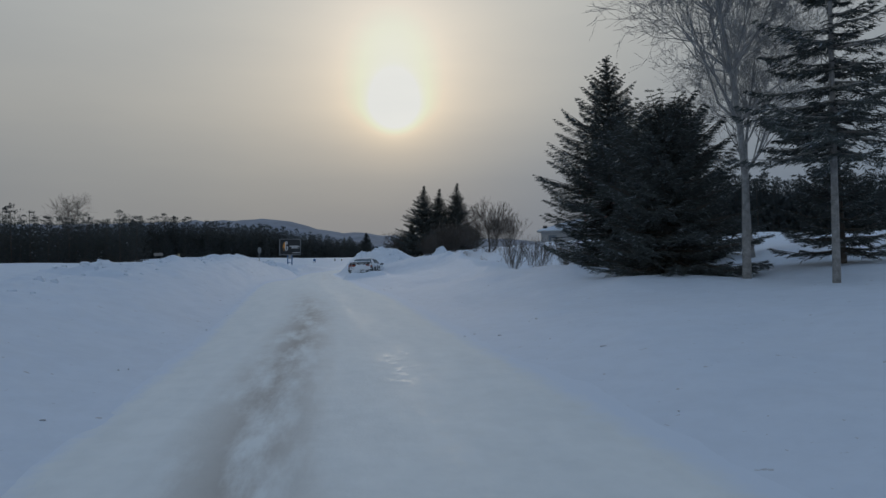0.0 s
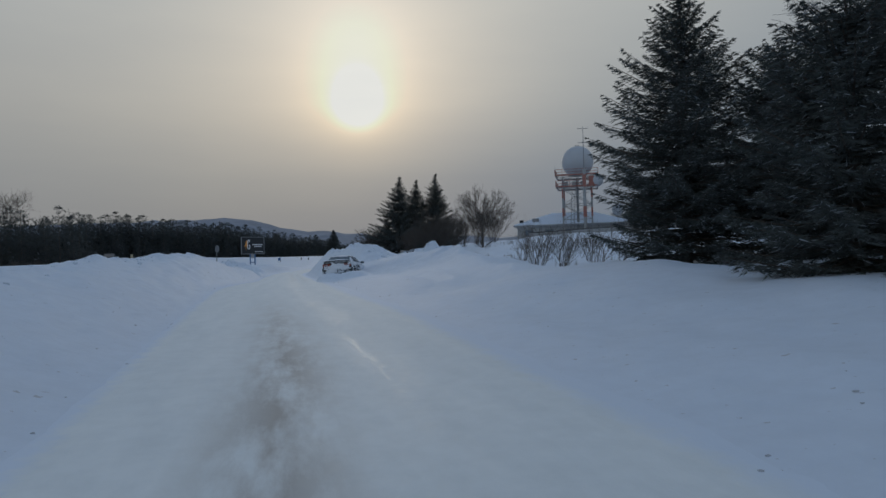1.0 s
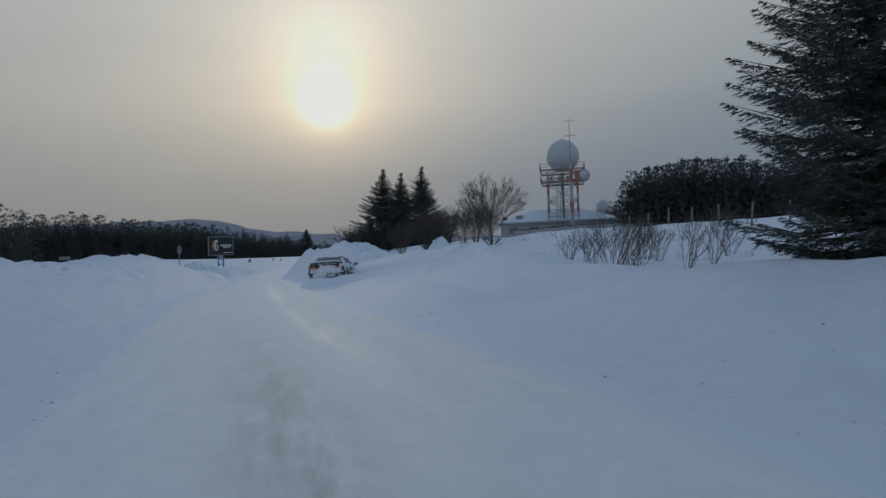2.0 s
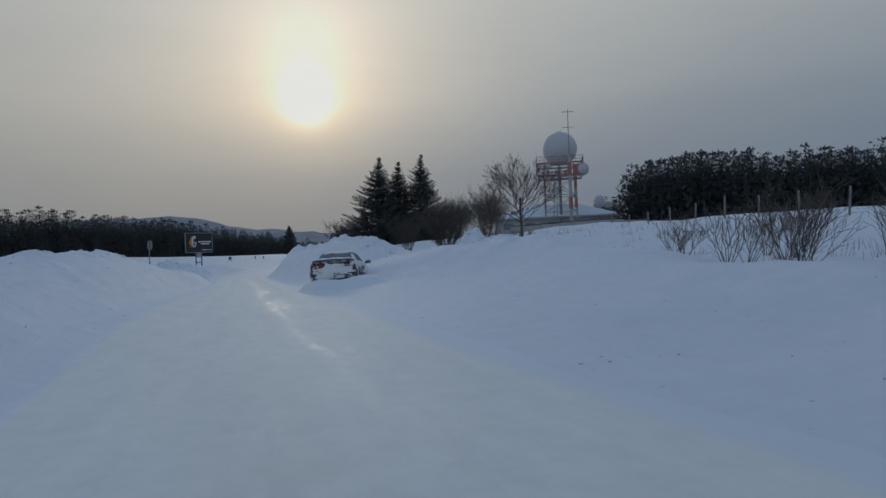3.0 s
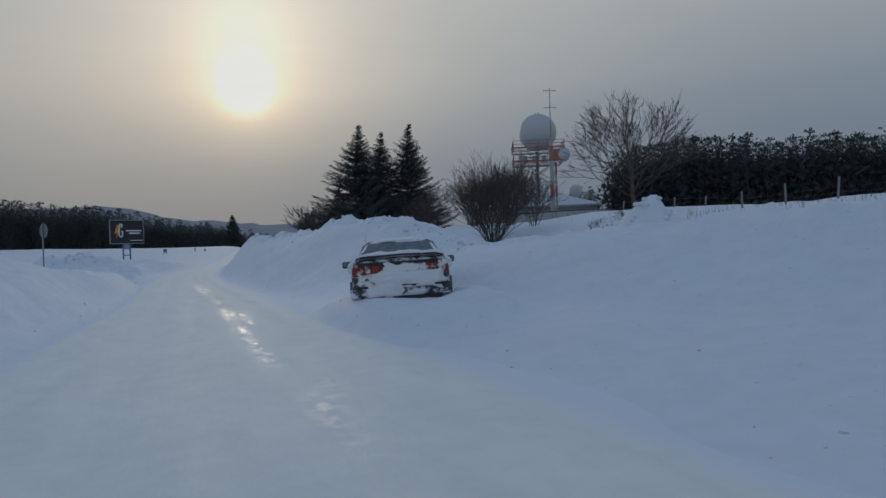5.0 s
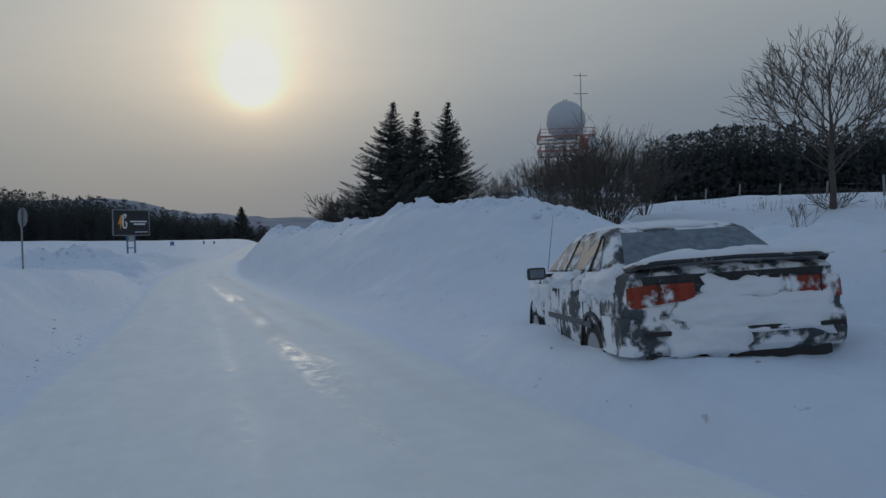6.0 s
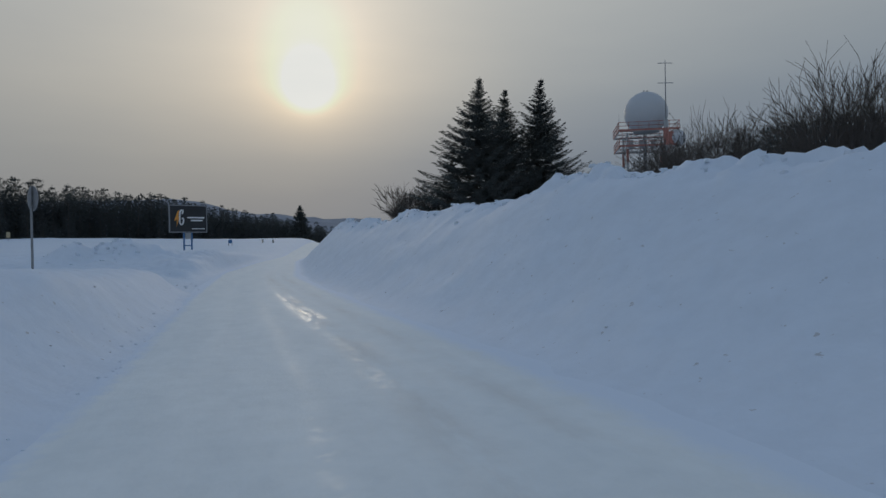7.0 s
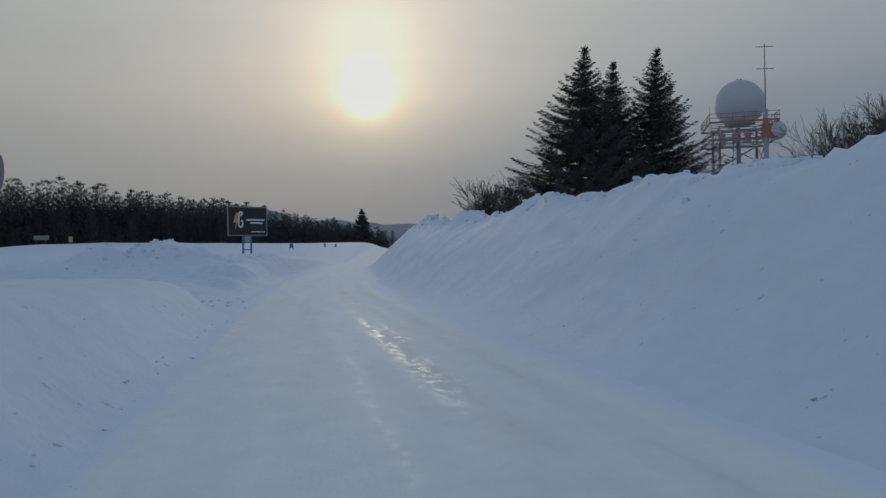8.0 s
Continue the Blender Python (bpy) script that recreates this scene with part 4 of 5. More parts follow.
fan_shrub(10.1, 48.6, 3.3, 0.88, "big dense leafless shrub of upswept stems behind the ridge", 52, stems=58)
fan_shrub(9.0, 53.5, 2.4, 0.6, "leafless shrub behind the snow ridge", 53, stems=22)
fan_shrub(12.9, 50.2, 2.3, 0.5, "thin leafless shrub beside a bigger one", 54, stems=12)
fan_shrub(14.5, 60.0, 3.1, 0.7, "brownish leafless thicket beside the firs", 55, stems=26, thin=0.007)
fan_shrub(17.2, 60.5, 3.8, 0.55, "tall leafless shrub in a thicket", 58, stems=26, thin=0.007)
fan_shrub(21.5, 70.0, 4.0, 0.7, "leafless shrub at the edge of a far thicket", 59, stems=24, thin=0.008)
fan_shrub(10.0, 84.0, 3.6, 0.9, "brownish leafless thicket far behind the ridge", 56, stems=34, thin=0.012)
fan_shrub(9.4, 86.0, 2.2, 0.5, "low brownish thicket far behind the ridge", 60, stems=24, thin=0.012)
fan_shrub(8.2, 20.9, 1.8, 0.7, "leafless shrub of thin brown stems in snow", 57, stems=11, level=3, r=0.012, lean=0.25, group="verge shrubs", thin=0.003)
for k, (sx, sy, sh) in enumerate([(9.4, 26.0, 1.4), (11.2, 28.0, 1.3), (11.1, 25.3, 1.7), (12.2, 24.8, 1.8), (10.2, 23.2, 2.0), (12.9, 26.6, 1.5), (13.8, 23.2, 2.0), (9.6, 22.0, 1.9), (11.8, 21.4, 2.0), (9.0, 23.6, 1.6), (10.6, 20.9, 1.9)]):
    fan_shrub(sx, sy, sh * 0.88, 0.62, "small leafless shrub standing out of the snow", 61 + k, stems=8, level=3, r=0.011, lean=0.22, group="verge shrubs", thin=0.0036, mat=M_STEM)
fan_shrub(10.2, 41.65, 0.85, 0.28, "slim leafless sapling standing out of the snow", 81, stems=4, level=3, r=0.008, group="verge shrubs", thin=0.003)
fan_shrub(7.83, 41.8, 0.5, 0.7, "few bare twigs poking out of the snow", 82, stems=5, level=2, r=0.006, group="verge shrubs", thin=0.003)
fan_shrub(8.2, 41.3, 0.5, 0.6, "few bare twigs poking out of the snow", 83, stems=5, level=2, r=0.006, group="verge shrubs", thin=0.003)
for k, (sx, sy) in enumerate(((-25.5, 70.0), (-28.0, 72.5), (-23.0, 74.0))):
    fan_shrub(sx, sy, 1.5, 0.9, "low brown scrub before the clump of pines", 90 + k, stems=14, level=3, r=0.012, group="field scrub", thin=0.008)
bare_tree("bare_tree", -50.0, 128.0, 9.8, "leafless tree with wind-bent crown at the edge of the wood", 71, r=0.16, level=3, fork=2, bend=0.12, thin=0.014, clear=0.3, limb=0.5, up=1.3, arms=3)


def dry_grass():
    rng = np.random.RandomState(77)
    ps, ds, ls = [], [], []
    for cx, cy, n, sx, sy in ((15, 30, 40, 5, 5), (24, 38, 46, 6, 6), (20, 48, 36, 6, 6), (12, 26, 26, 3, 3), (32, 50, 40, 6, 6), (13, 39, 12, 2, 2)):
        at = np.stack([rng.normal(cx, sx, n), rng.normal(cy, sy, n)], 1)
        p = np.repeat(at, 9, 0) + rng.normal(0, 0.22, (n * 9, 2))
        ps.append(np.c_[p, height(p[:, 0], p[:, 1]) - 0.03])
        ds.append(unit(rng.normal(0, 0.16, (n * 9, 3)) + np.array([0, 0, 1.0])))
        ls.append(rng.uniform(0.08, 0.34, n * 9) * np.repeat(rng.uniform(0.5, 1.3, n), 9))
    p, d, ln = np.concatenate(ps), np.concatenate(ds), np.concatenate(ls)
    keep = p[:, 0] > 8.5
    v, q = tubes(np.c_[p, p + d * ln[:, None], np.full(len(p), 0.006), np.full(len(p), 0.002)][keep | (p[:, 0] < -5)], 3)
    return tagged(tri_mesh("dry_grass", v, q, M_GRASS), "dry grass stalks poking out of the snow field", "grass", kind="stuff")


dry_grass()


def clods():
    """Loose lumps of snow and dirt along the foot of the banks."""
    rng = np.random.RandomState(78)
    vs, fs, n = [], [], 0
    bm = bmesh.new()
    bmesh.ops.create_icosphere(bm, subdivisions=1, radius=1)
    ico = np.array([v.co for v in bm.verts])
    tri = np.array([[v.index for v in f.verts] for f in bm.faces])
    bm.free()
    for k in range(130):
        y = rng.uniform(-6, 80)
        side = rng.rand() < 0.5
        x = float(road_l(y)) - abs(rng.normal(0.3, 0.9)) if side else float(road_r(y)) + abs(rng.normal(0.3, 1.4))
        r = rng.uniform(0.006, 0.017)
        s = ico * (1 + rng.normal(0, 0.16, (len(ico), 1))) * np.array([rng.uniform(0.8, 2.6), rng.uniform(0.7, 1.6), 0.6]) * r
        vs.append(s + [x, y, float(height(x, y)) + r * 0.3])
        fs.append(tri + n)
        n += len(ico)
    return tagged(tri_mesh("snow_clods", np.concatenate(vs), np.concatenate(fs), M_CLOD), "loose dirty clods of snow along the banks", "snow", kind="stuff")



def lumps_of_snow():
    """Broken lumps thrown up along the crests of the ploughed banks."""
    rng = np.random.RandomState(79)
    vs, fs, n = [], [], 0
    bm = bmesh.new()
    bmesh.ops.create_icosphere(bm, subdivisions=2, radius=1)
    ico = np.array([v.co for v in bm.verts])
    tri = np.array([[v.index for v in f.verts] for f in bm.faces])
    bm.free()
    spots = []
    for k in range(430):
        y = rng.uniform(38, 82)
        spots.append((float(road_r(y) + right_foot(y) + right_w(y)) + rng.normal(0, 0.28), y, rng.uniform(0.03, 0.085) * (1.6 if rng.rand() < 0.1 else 1)))
    for k in range(230):
        y = rng.uniform(2, 46)
        spots.append((float(road_l(y)) - rng.normal(4.2, 0.6), y, rng.uniform(0.04, 0.11)))
    for k in range(70):
        spots.append((rng.normal(-8.2, 0.9), rng.normal(70.0, 1.0), rng.uniform(0.05, 0.15)))
    for k in range(40):
        spots.append((rng.normal(7.2, 0.35), rng.normal(35.5, 0.35), rng.uniform(0.03, 0.10)))
    for k in range(110):
        y = rng.uniform(38, 58)
        spots.append((float(road_l(y)) - abs(rng.normal(0.15, 0.25)), y, rng.uniform(0.010, 0.026)))
    for k in range(60):
        spots.append((rng.uniform(-9.5, -3.4), rng.normal(60.6, 1.2), rng.uniform(0.02, 0.07)))
    for x, y, r in spots:
        s = np.clip(ico, -0.62, 0.60) * (1 + 0.7 * fbm(ico[:, :1] * 1.3 + k + x * 7, ico[:, 1:2] * 1.3 + ico[:, 2:] + y * 3, 2)) * np.array([1, rng.uniform(0.7, 1.4), rng.uniform(0.6, 0.9)]) * r
        g = rng.uniform(0, 6.3)
        s = s @ np.array([[math.cos(g), -math.sin(g), 0], [math.sin(g), math.cos(g), 0], [0, 0, 1.0]]).T
        vs.append(s + [x, y, float(height(x, y)) - r * 0.05])
        fs.append(tri + n)
        n += len(ico)
    return tagged(tri_mesh("snow_lumps", np.concatenate(vs), np.concatenate(fs), M_SNOW), "broken lumps of snow along the crests of the banks", "snow", kind="stuff")



clods()
lumps_of_snow()


# ---------- the stranded car ----------
def loft(sections, close=True):
    """A skin over rings of corners."""
    bm = bmesh.new()
    rings = [[bm.verts.new(p) for p in ring] for ring in sections]
    n = len(rings[0])
    for a, b in zip(rings, rings[1:]):
        for k in range(n):
            bm.faces.new((a[k], a[(k + 1) % n], b[(k + 1) % n], b[k]))
    if close:
        bm.faces.new(rings[0])
        bm.faces.new(rings[-1])
    return bm


def panel(corners, thick, cuts=0):
    """A thin plate over four corners, pushed out along its normal."""
    a, b, c, d = (Vector(p) for p in corners)
    nrm = (b - a).cross(d - a).normalized() * thick
    bm = bmesh.new()
    low = [bm.verts.new(p) for p in (a, b, c, d)]
    up = [bm.verts.new(p + nrm) for p in (a, b, c, d)]
    bm.faces.new(up)
    bm.faces.new(low[::-1])
    for k in range(4):
        bm.faces.new((low[k], low[(k + 1) % 4], up[(k + 1) % 4], up[k]))
    bmesh.ops.bevel(bm, geom=list(bm.edges), offset=abs(thick) * 0.35, segments=1, affect="EDGES")
    return bm


def snow_slab(x0, y0, x1, y1, z_at, thick, seed, nx=26, ny=20):
    """A lumpy sheet of settled snow with a ragged, thinning edge."""
    bm = bmesh.new()
    top, bottom = {}, {}
    for i in range(nx + 1):
        for j in range(ny + 1):
            fx, fy = i / nx, j / ny
            wob = 0.05 * (float(fbm(np.array(fx * 5 + seed), np.array(fy * 5), 3)))
            x, y = x0 + (x1 - x0) * fx, y0 + (y1 - y0) * fy
            edge = min(fx, 1 - fx, fy, 1 - fy)
            x += wob * (0.5 - fx) * 2 * (edge < 0.02) * 1.5
            y += wob * (0.5 - fy) * 2 * (edge < 0.02) * 1.5
            t = thick * (1 - math.exp(-edge * 14)) * (0.85 + 0.9 * float(fbm(np.array(fx * 4 + seed * 3), np.array(fy * 4), 3)))
            zz = z_at(x, y)
            bottom[i, j] = bm.verts.new((x, y, zz - 0.012))
            top[i, j] = bm.verts.new((x, y, zz + 0.004 + max(t, 0.0)))
    for i in range(nx):
        for j in range(ny):
            bm.faces.new((top[i, j], top[i + 1, j], top[i + 1, j + 1], top[i, j + 1]))
            bm.faces.new((bottom[i, j], bottom[i, j + 1], bottom[i + 1, j + 1], bottom[i + 1, j]))
    for i in range(nx):
        bm.faces.new((top[i, 0], bottom[i, 0], bottom[i + 1, 0], top[i + 1, 0]))
        bm.faces.new((top[i, ny], top[i + 1, ny], bottom[i + 1, ny], bottom[i, ny]))
    for j in range(ny):
        bm.faces.new((top[0, j], top[0, j + 1], bottom[0, j + 1], bottom[0, j]))
        bm.faces.new((top[nx, j], bottom[nx, j], bottom[nx, j + 1], top[nx, j + 1]))
    return bm


def body_ring(y, w, zb, zt, crown=0.02):
    h = zt - zb
    half = [(0.0, zb), (0.80 * w, zb), (0.95 * w, zb + 0.05), (0.985 * w, zb + 0.30 * h), (w, zb + 0.55 * h), (0.985 * w, zb + 0.80 * h), (0.955 * w, zt - 0.05), (0.90 * w, zt - 0.012), (0.80 * w, zt), (0.4 * w, zt + crown)]
    ring = [(x, y, z) for x, z in half] + [(0.0, y, zt + crown)] + [(-x, y, z) for x, z in half[:0:-1]]
    return ring


def stranded_car():
    nose = lambda y: y if y < 2.0 else 2.0 + (y - 2.0) * 0.84
    car = thing("car", pose(CAR_X, CAR_Y, 0.115, -2.9, -1.9, CAR_TURN), "dark grey saloon car stuck in snow, caked with snow patches", "car")
    rings = [body_ring(*r) for r in ((0.00, 0.70, 0.46, 0.90), (0.03, 0.775, 0.42, 0.945), (0.10, 0.815, 0.36, 0.965), (0.30, 0.83, 0.26, 0.972), (0.75, 0.84, 0.22, 0.965), (1.30, 0.845, 0.20, 0.95),
             (2.10, 0.848, 0.19, 0.935), (2.80, 0.845, 0.19, 0.92), (3.20, 0.84, 0.20, 0.90), (3.70, 0.82, 0.24, 0.85), (4.10, 0.78, 0.30, 0.78), (4.28, 0.70, 0.36, 0.70), (4.34, 0.60, 0.42, 0.62))]
    body = part("body", loft(rings), M_PAINT, car, smooth=True)
    # cabin: a shell between belt and roof
    def cabin_ring(z, y0, y1, w, n=5):
        pts = [(-w * 0.93, y0), (0, y0 - 0.04), (w * 0.93, y0), (w, y0 + 0.12), (w * 1.01, (y0 + y1) / 2), (w, y1 - 0.14), (w * 0.92, y1), (0, y1 + 0.07), (-w * 0.92, y1), (-w, y1 - 0.14), (-w * 1.01, (y0 + y1) / 2), (-w, y0 + 0.12)]
        return [(x, y, z) for x, y in pts]
    levels = [(0.93, 0.46, 3.12, 0.755), (0.97, 0.52, 3.04, 0.75), (1.285, 0.94, 2.38, 0.60), (1.325, 1.04, 2.26, 0.565), (1.348, 1.20, 2.08, 0.48), (1.356, 1.45, 1.85, 0.25)]
    part("roof", loft([cabin_ring(*l) for l in levels]), M_PAINT, car, "dark grey roof with snow", smooth=True)
    # glass
    rear = [(-0.66, 0.515, 0.985), (0.66, 0.515, 0.985), (0.535, 0.925, 1.277), (-0.535, 0.925, 1.277)]
    part("rear_window", panel([(x, y - 0.045, z) for x, y, z in rear], 0.008), M_GLASS, car, "frosted grey rear window")
    front = [(0.66, 3.085, 0.985), (-0.66, 3.085, 0.985), (-0.53, 2.44, 1.277), (0.53, 2.44, 1.277)]
    part("windscreen", panel(front, 0.008), M_GLASS, car, "frosted grey windscreen")
    for sgn in (-1, 1):
        for y0, y1, t0, t1 in ((0.80, 1.02, 1.06, 1.08), (1.10, 1.86, 1.14, 1.80), (1.94, 2.76, 1.88, 2.26)):
            c = [(0.762 * sgn, y0, 0.985), (0.762 * sgn, y1, 0.985), (0.622 * sgn, t1, 1.255), (0.622 * sgn, t0, 1.255)]
            part("side_window", panel(c if sgn > 0 else c[::-1], 0.006), M_RIME, car, "side window patched with stuck snow")
        for a, b in (((1.06, 0.965), (1.10, 1.27)), ((1.90, 0.955), (1.84, 1.27))):
            part("door_pillar", rod(bmesh.new(), (0.775 * sgn, a[0], a[1]), (0.615 * sgn, b[0], b[1]), 0.018, sides=6), M_BLACK, car, "black pillar trim")
        # door cuts, mouldings and handles
        for y in (1.10, 1.95, 2.95):
            part("door_gap", boxed(0.838 * sgn - 0.008, y, 0.30, 0.838 * sgn + 0.008, y + 0.008, 0.90), M_BLACK, car)
        part("side_moulding", boxed(0.842 * sgn - 0.012, 0.85, 0.50, 0.842 * sgn + 0.014, 3.0, 0.555, 0.006), M_TAIL, car, "dark rubbing strip with snow")
        for y in (1.22, 2.08):
            part("door_handle", boxed(0.836 * sgn - 0.012, y, 0.775, 0.836 * sgn + 0.016, y + 0.16, 0.81, 0.006), M_BLACK, car)
        # mirror
        mir = part("mirror", boxed(1.01 * sgn - 0.10, 2.130, 0.905, 1.01 * sgn + 0.09, 2.230, 1.03, 0.028), M_BLACK, car, "dark door mirror")
        part("mirror_glass", boxed(1.01 * sgn - 0.08, 2.121, 0.923, 1.01 * sgn + 0.07, 2.129, 1.013, 0.003), M_GLASS, mir, "frosted mirror glass")
        part("mirror_arm", boxed(min(0.78 * sgn, 0.94 * sgn), 2.160, 0.925, max(0.78 * sgn, 0.94 * sgn), 2.210, 0.96, 0.006), M_BLACK, mir)
        # tail lamp wraps round the corner
        lamp = loft([[(x * sgn, y, z) for x, y, z in ring] for ring in (
            [(0.34, -0.030, 0.755), (0.34, -0.028, 0.865), (0.34, 0.06, 0.865), (0.34, 0.06, 0.755)],
            [(0.66, -0.026, 0.715), (0.66, -0.024, 0.862), (0.66, 0.08, 0.862), (0.66, 0.08, 0.715)],
            [(0.745, -0.010, 0.700), (0.740, -0.008, 0.858), (0.66, 0.10, 0.858), (0.66, 0.10, 0.700)],
            [(0.790, 0.028, 0.705), (0.784, 0.028, 0.852), (0.70, 0.11, 0.852), (0.70, 0.11, 0.705)],
            [(0.806, 0.075, 0.735), (0.802, 0.075, 0.845), (0.72, 0.12, 0.845), (0.72, 0.12, 0.735)])])
        lens = part("tail_lamp", lamp, M_LENS, car, "orange-red wraparound tail lamp with stuck snow", smooth=False)
        part("lamp_divider", boxed(0.60 * sgn - 0.004, -0.033, 0.735, 0.60 * sgn + 0.004, -0.01, 0.866), M_BLACK, lens)
        # wheels, mostly sunk in the snow
        for y in (0.86, 3.42):
            bm = bmesh.new()
            rod(bm, (0.66 * sgn, y, 0.29), (0.835 * sgn, y, 0.29), 0.295, sides=28)
            bmesh.ops.bevel(bm, geom=[e for e in bm.edges if abs(e.verts[0].co.x - e.verts[1].co.x) < 1e-4], offset=0.03, segments=2, affect="EDGES")
            wheel = part("wheel", bm, M_TYRE, car, "snowy tyre")
            bm = bmesh.new()
            rod(bm, (0.80 * sgn, y, 0.29), (0.842 * sgn, y, 0.29), 0.185, 0.175, sides=24)
            rod(bm, (0.84 * sgn, y, 0.29), (0.856 * sgn, y, 0.29), 0.05, 0.04, sides=12)
            part("rim", bm, M_RIM, wheel, "dull alloy rim")
            arch = bmesh.new()
            ring = [(math.cos(math.pi * k / 14) * 0.335, math.sin(math.pi * k / 14) * 0.335) for k in range(15)]
            rims = [[arch.verts.new((0.842 * sgn + p * 0.016, y + a * (1 + q * 0.05), 0.29 + b * (1 + q * 0.05))) for p, q in ((-1, -1), (1, -1), (1, 1), (-1, 1))] for a, b in ring]
            for p, q in zip(rims, rims[1:]):
                for k in range(4):
                    arch.faces.new((p[k], p[(k + 1) % 4], q[(k + 1) % 4], q[k]))
            arch.faces.new(rims[0]), arch.faces.new(rims[-1][::-1])
            bmesh.ops.recalc_face_normals(arch, faces=arch.faces[:])
            part("wheel_arch", arch, M_BLACK, car)
    # tail: dark panel, plate, bumper, spoiler
    part("tail_panel", boxed(-0.70, -0.008, 0.85, 0.70, 0.10, 0.925, 0.012), M_TAIL, car, "black tail panel with stuck snow")
    part("tail_strip", boxed(-0.42, -0.014, 0.795, 0.42, 0.05, 0.835, 0.006), M_TAIL, car, "dark strip between the lamps")
    plate = part("number_plate", boxed(-0.26, -0.012, 0.665, 0.26, 0.02, 0.775, 0.006), M_CAKE, car, "number plate under snow")
    part("plate_bar", boxed(-0.20, -0.0165, 0.705, 0.20, -0.010, 0.74, 0.001), M_STEEL, plate, "plain grey bar")
    bumper = loft([[(x, y, z) for y, z in ((o - 0.035, 0.40), (o - 0.05, 0.47), (o - 0.045, 0.585), (o - 0.01, 0.63), (o + 0.12, 0.63), (o + 0.12, 0.36), (o + 0.01, 0.35))] for x, o in ((-0.86, 0.42), (-0.85, 0.16), (-0.79, 0.05), (-0.5, 0.0), (0.0, -0.015), (0.5, 0.0), (0.79, 0.05), (0.85, 0.16), (0.86, 0.42))])
    bump = part("rear_bumper", bumper, M_PAINT, car, "dark rear bumper half buried in snow", smooth=False)
    part("bumper_strip", boxed(-0.74, -0.068, 0.50, 0.74, -0.045, 0.535, 0.006), M_BLACK, bump, "black bumper strip")
    part("under_bumper", boxed(-0.68, 0.02, 0.27, 0.68, 0.10, 0.36, 0.01), M_BLACK, bump)
    part("exhaust_pipe", rod(bmesh.new(), (-0.45, -0.04, 0.30), (-0.45, 0.3, 0.30), 0.028, sides=12), M_STEEL, car)
    wing = loft([[(x, y0, z), (x, y0 - 0.012, z + 0.016), (x, y0, z + 0.032), (x, y0 + 0.16, z + 0.028), (x, y0 + 0.18, z + 0.012)] for x, y0, z in ((-0.74, 0.12, 0.958), (-0.70, 0.02, 0.985), (-0.60, -0.02, 1.0), (0, -0.035, 1.012), (0.60, -0.02, 1.0), (0.70, 0.02, 0.985), (0.74, 0.12, 0.958))])
    part("spoiler", wing, M_TAIL, car, "thin black boot spoiler with snow on top")
    for x in (-0.35, 0.35):
        part("headlamp", boxed(x * 1.6 - 0.15, 4.24, 0.58, x * 1.6 + 0.15, 4.31, 0.70, 0.02), M_GLASS, car)
    part("aerial", rod(bmesh.new(), (-0.70, 3.25, 0.88), (-0.64, 2.95, 1.62), 0.004, 0.002, 6), M_BLACK, car, "thin whip aerial")
    part("bonnet_gap", boxed(-0.74, 3.16, 0.905, 0.74, 3.17, 0.918), M_BLACK, car)
    part("boot_gap", boxed(-0.70, 0.42, 0.982, 0.70, 0.43, 0.991), M_BLACK, car)
    # settled snow
    def roof_z(x, y):
        fall = max(0.0, abs(x) - 0.2) * 0.07 + max(0.0, 1.45 - y) * 0.09 + max(0.0, y - 1.85) * 0.09
        return 1.353 - fall * 0.8 - max(0.0, abs(x) - 0.45) * 0.2
    part("roof_snow", snow_slab(-0.575, 0.99, 0.575, 2.28, roof_z, 0.045, 1), M_CAKE, car, "thin uneven snow on the roof", smooth=True)
    part("boot_snow", snow_slab(-0.72, 0.02, 0.72, 0.50, lambda x, y: 0.978 + max(0, 0.2 - y) * 0.25 * 0.3 + 0.03 * (y < 0.16), 0.085, 2, 30, 10), M_CAKE, car, "snow along the boot lid", smooth=True)
    part("bonnet_snow", snow_slab(-0.72, 3.15, 0.72, 4.05, lambda x, y: 0.935 - (y - 3.1) * 0.13, 0.07, 3), M_CAKE, car, "snow on the bonnet", smooth=True)

    # snow thrown against the tail: an upright slab built lying and turned up
    def upright(x0, z0, x1, z1, y_at, thick, seed, nx, ny):
        bm = snow_slab(x0, z0, x1, z1, lambda x, z: 0.0, thick, seed, nx, ny)
        for v in bm.verts:
            x, z, t = v.co
            v.co = (x, y_at - t, z)
        return bm
    part("tail_snow", upright(-0.50, 0.47, 0.66, 0.755, -0.018, 0.07, 4, 44, 14), M_CAKE, car, "snow caked across the tail", smooth=True)
    part("tail_snow", upright(-0.26, 0.735, 0.30, 0.875, -0.014, 0.02, 5, 26, 10), M_CAKE, car, "snow caked between the tail lamps", smooth=True)
    part("bumper_snow", upright(-0.56, 0.34, 0.02, 0.56, -0.05, 0.07, 6, 26, 10), M_CAKE, car, "snow caked on the bumper", smooth=True)
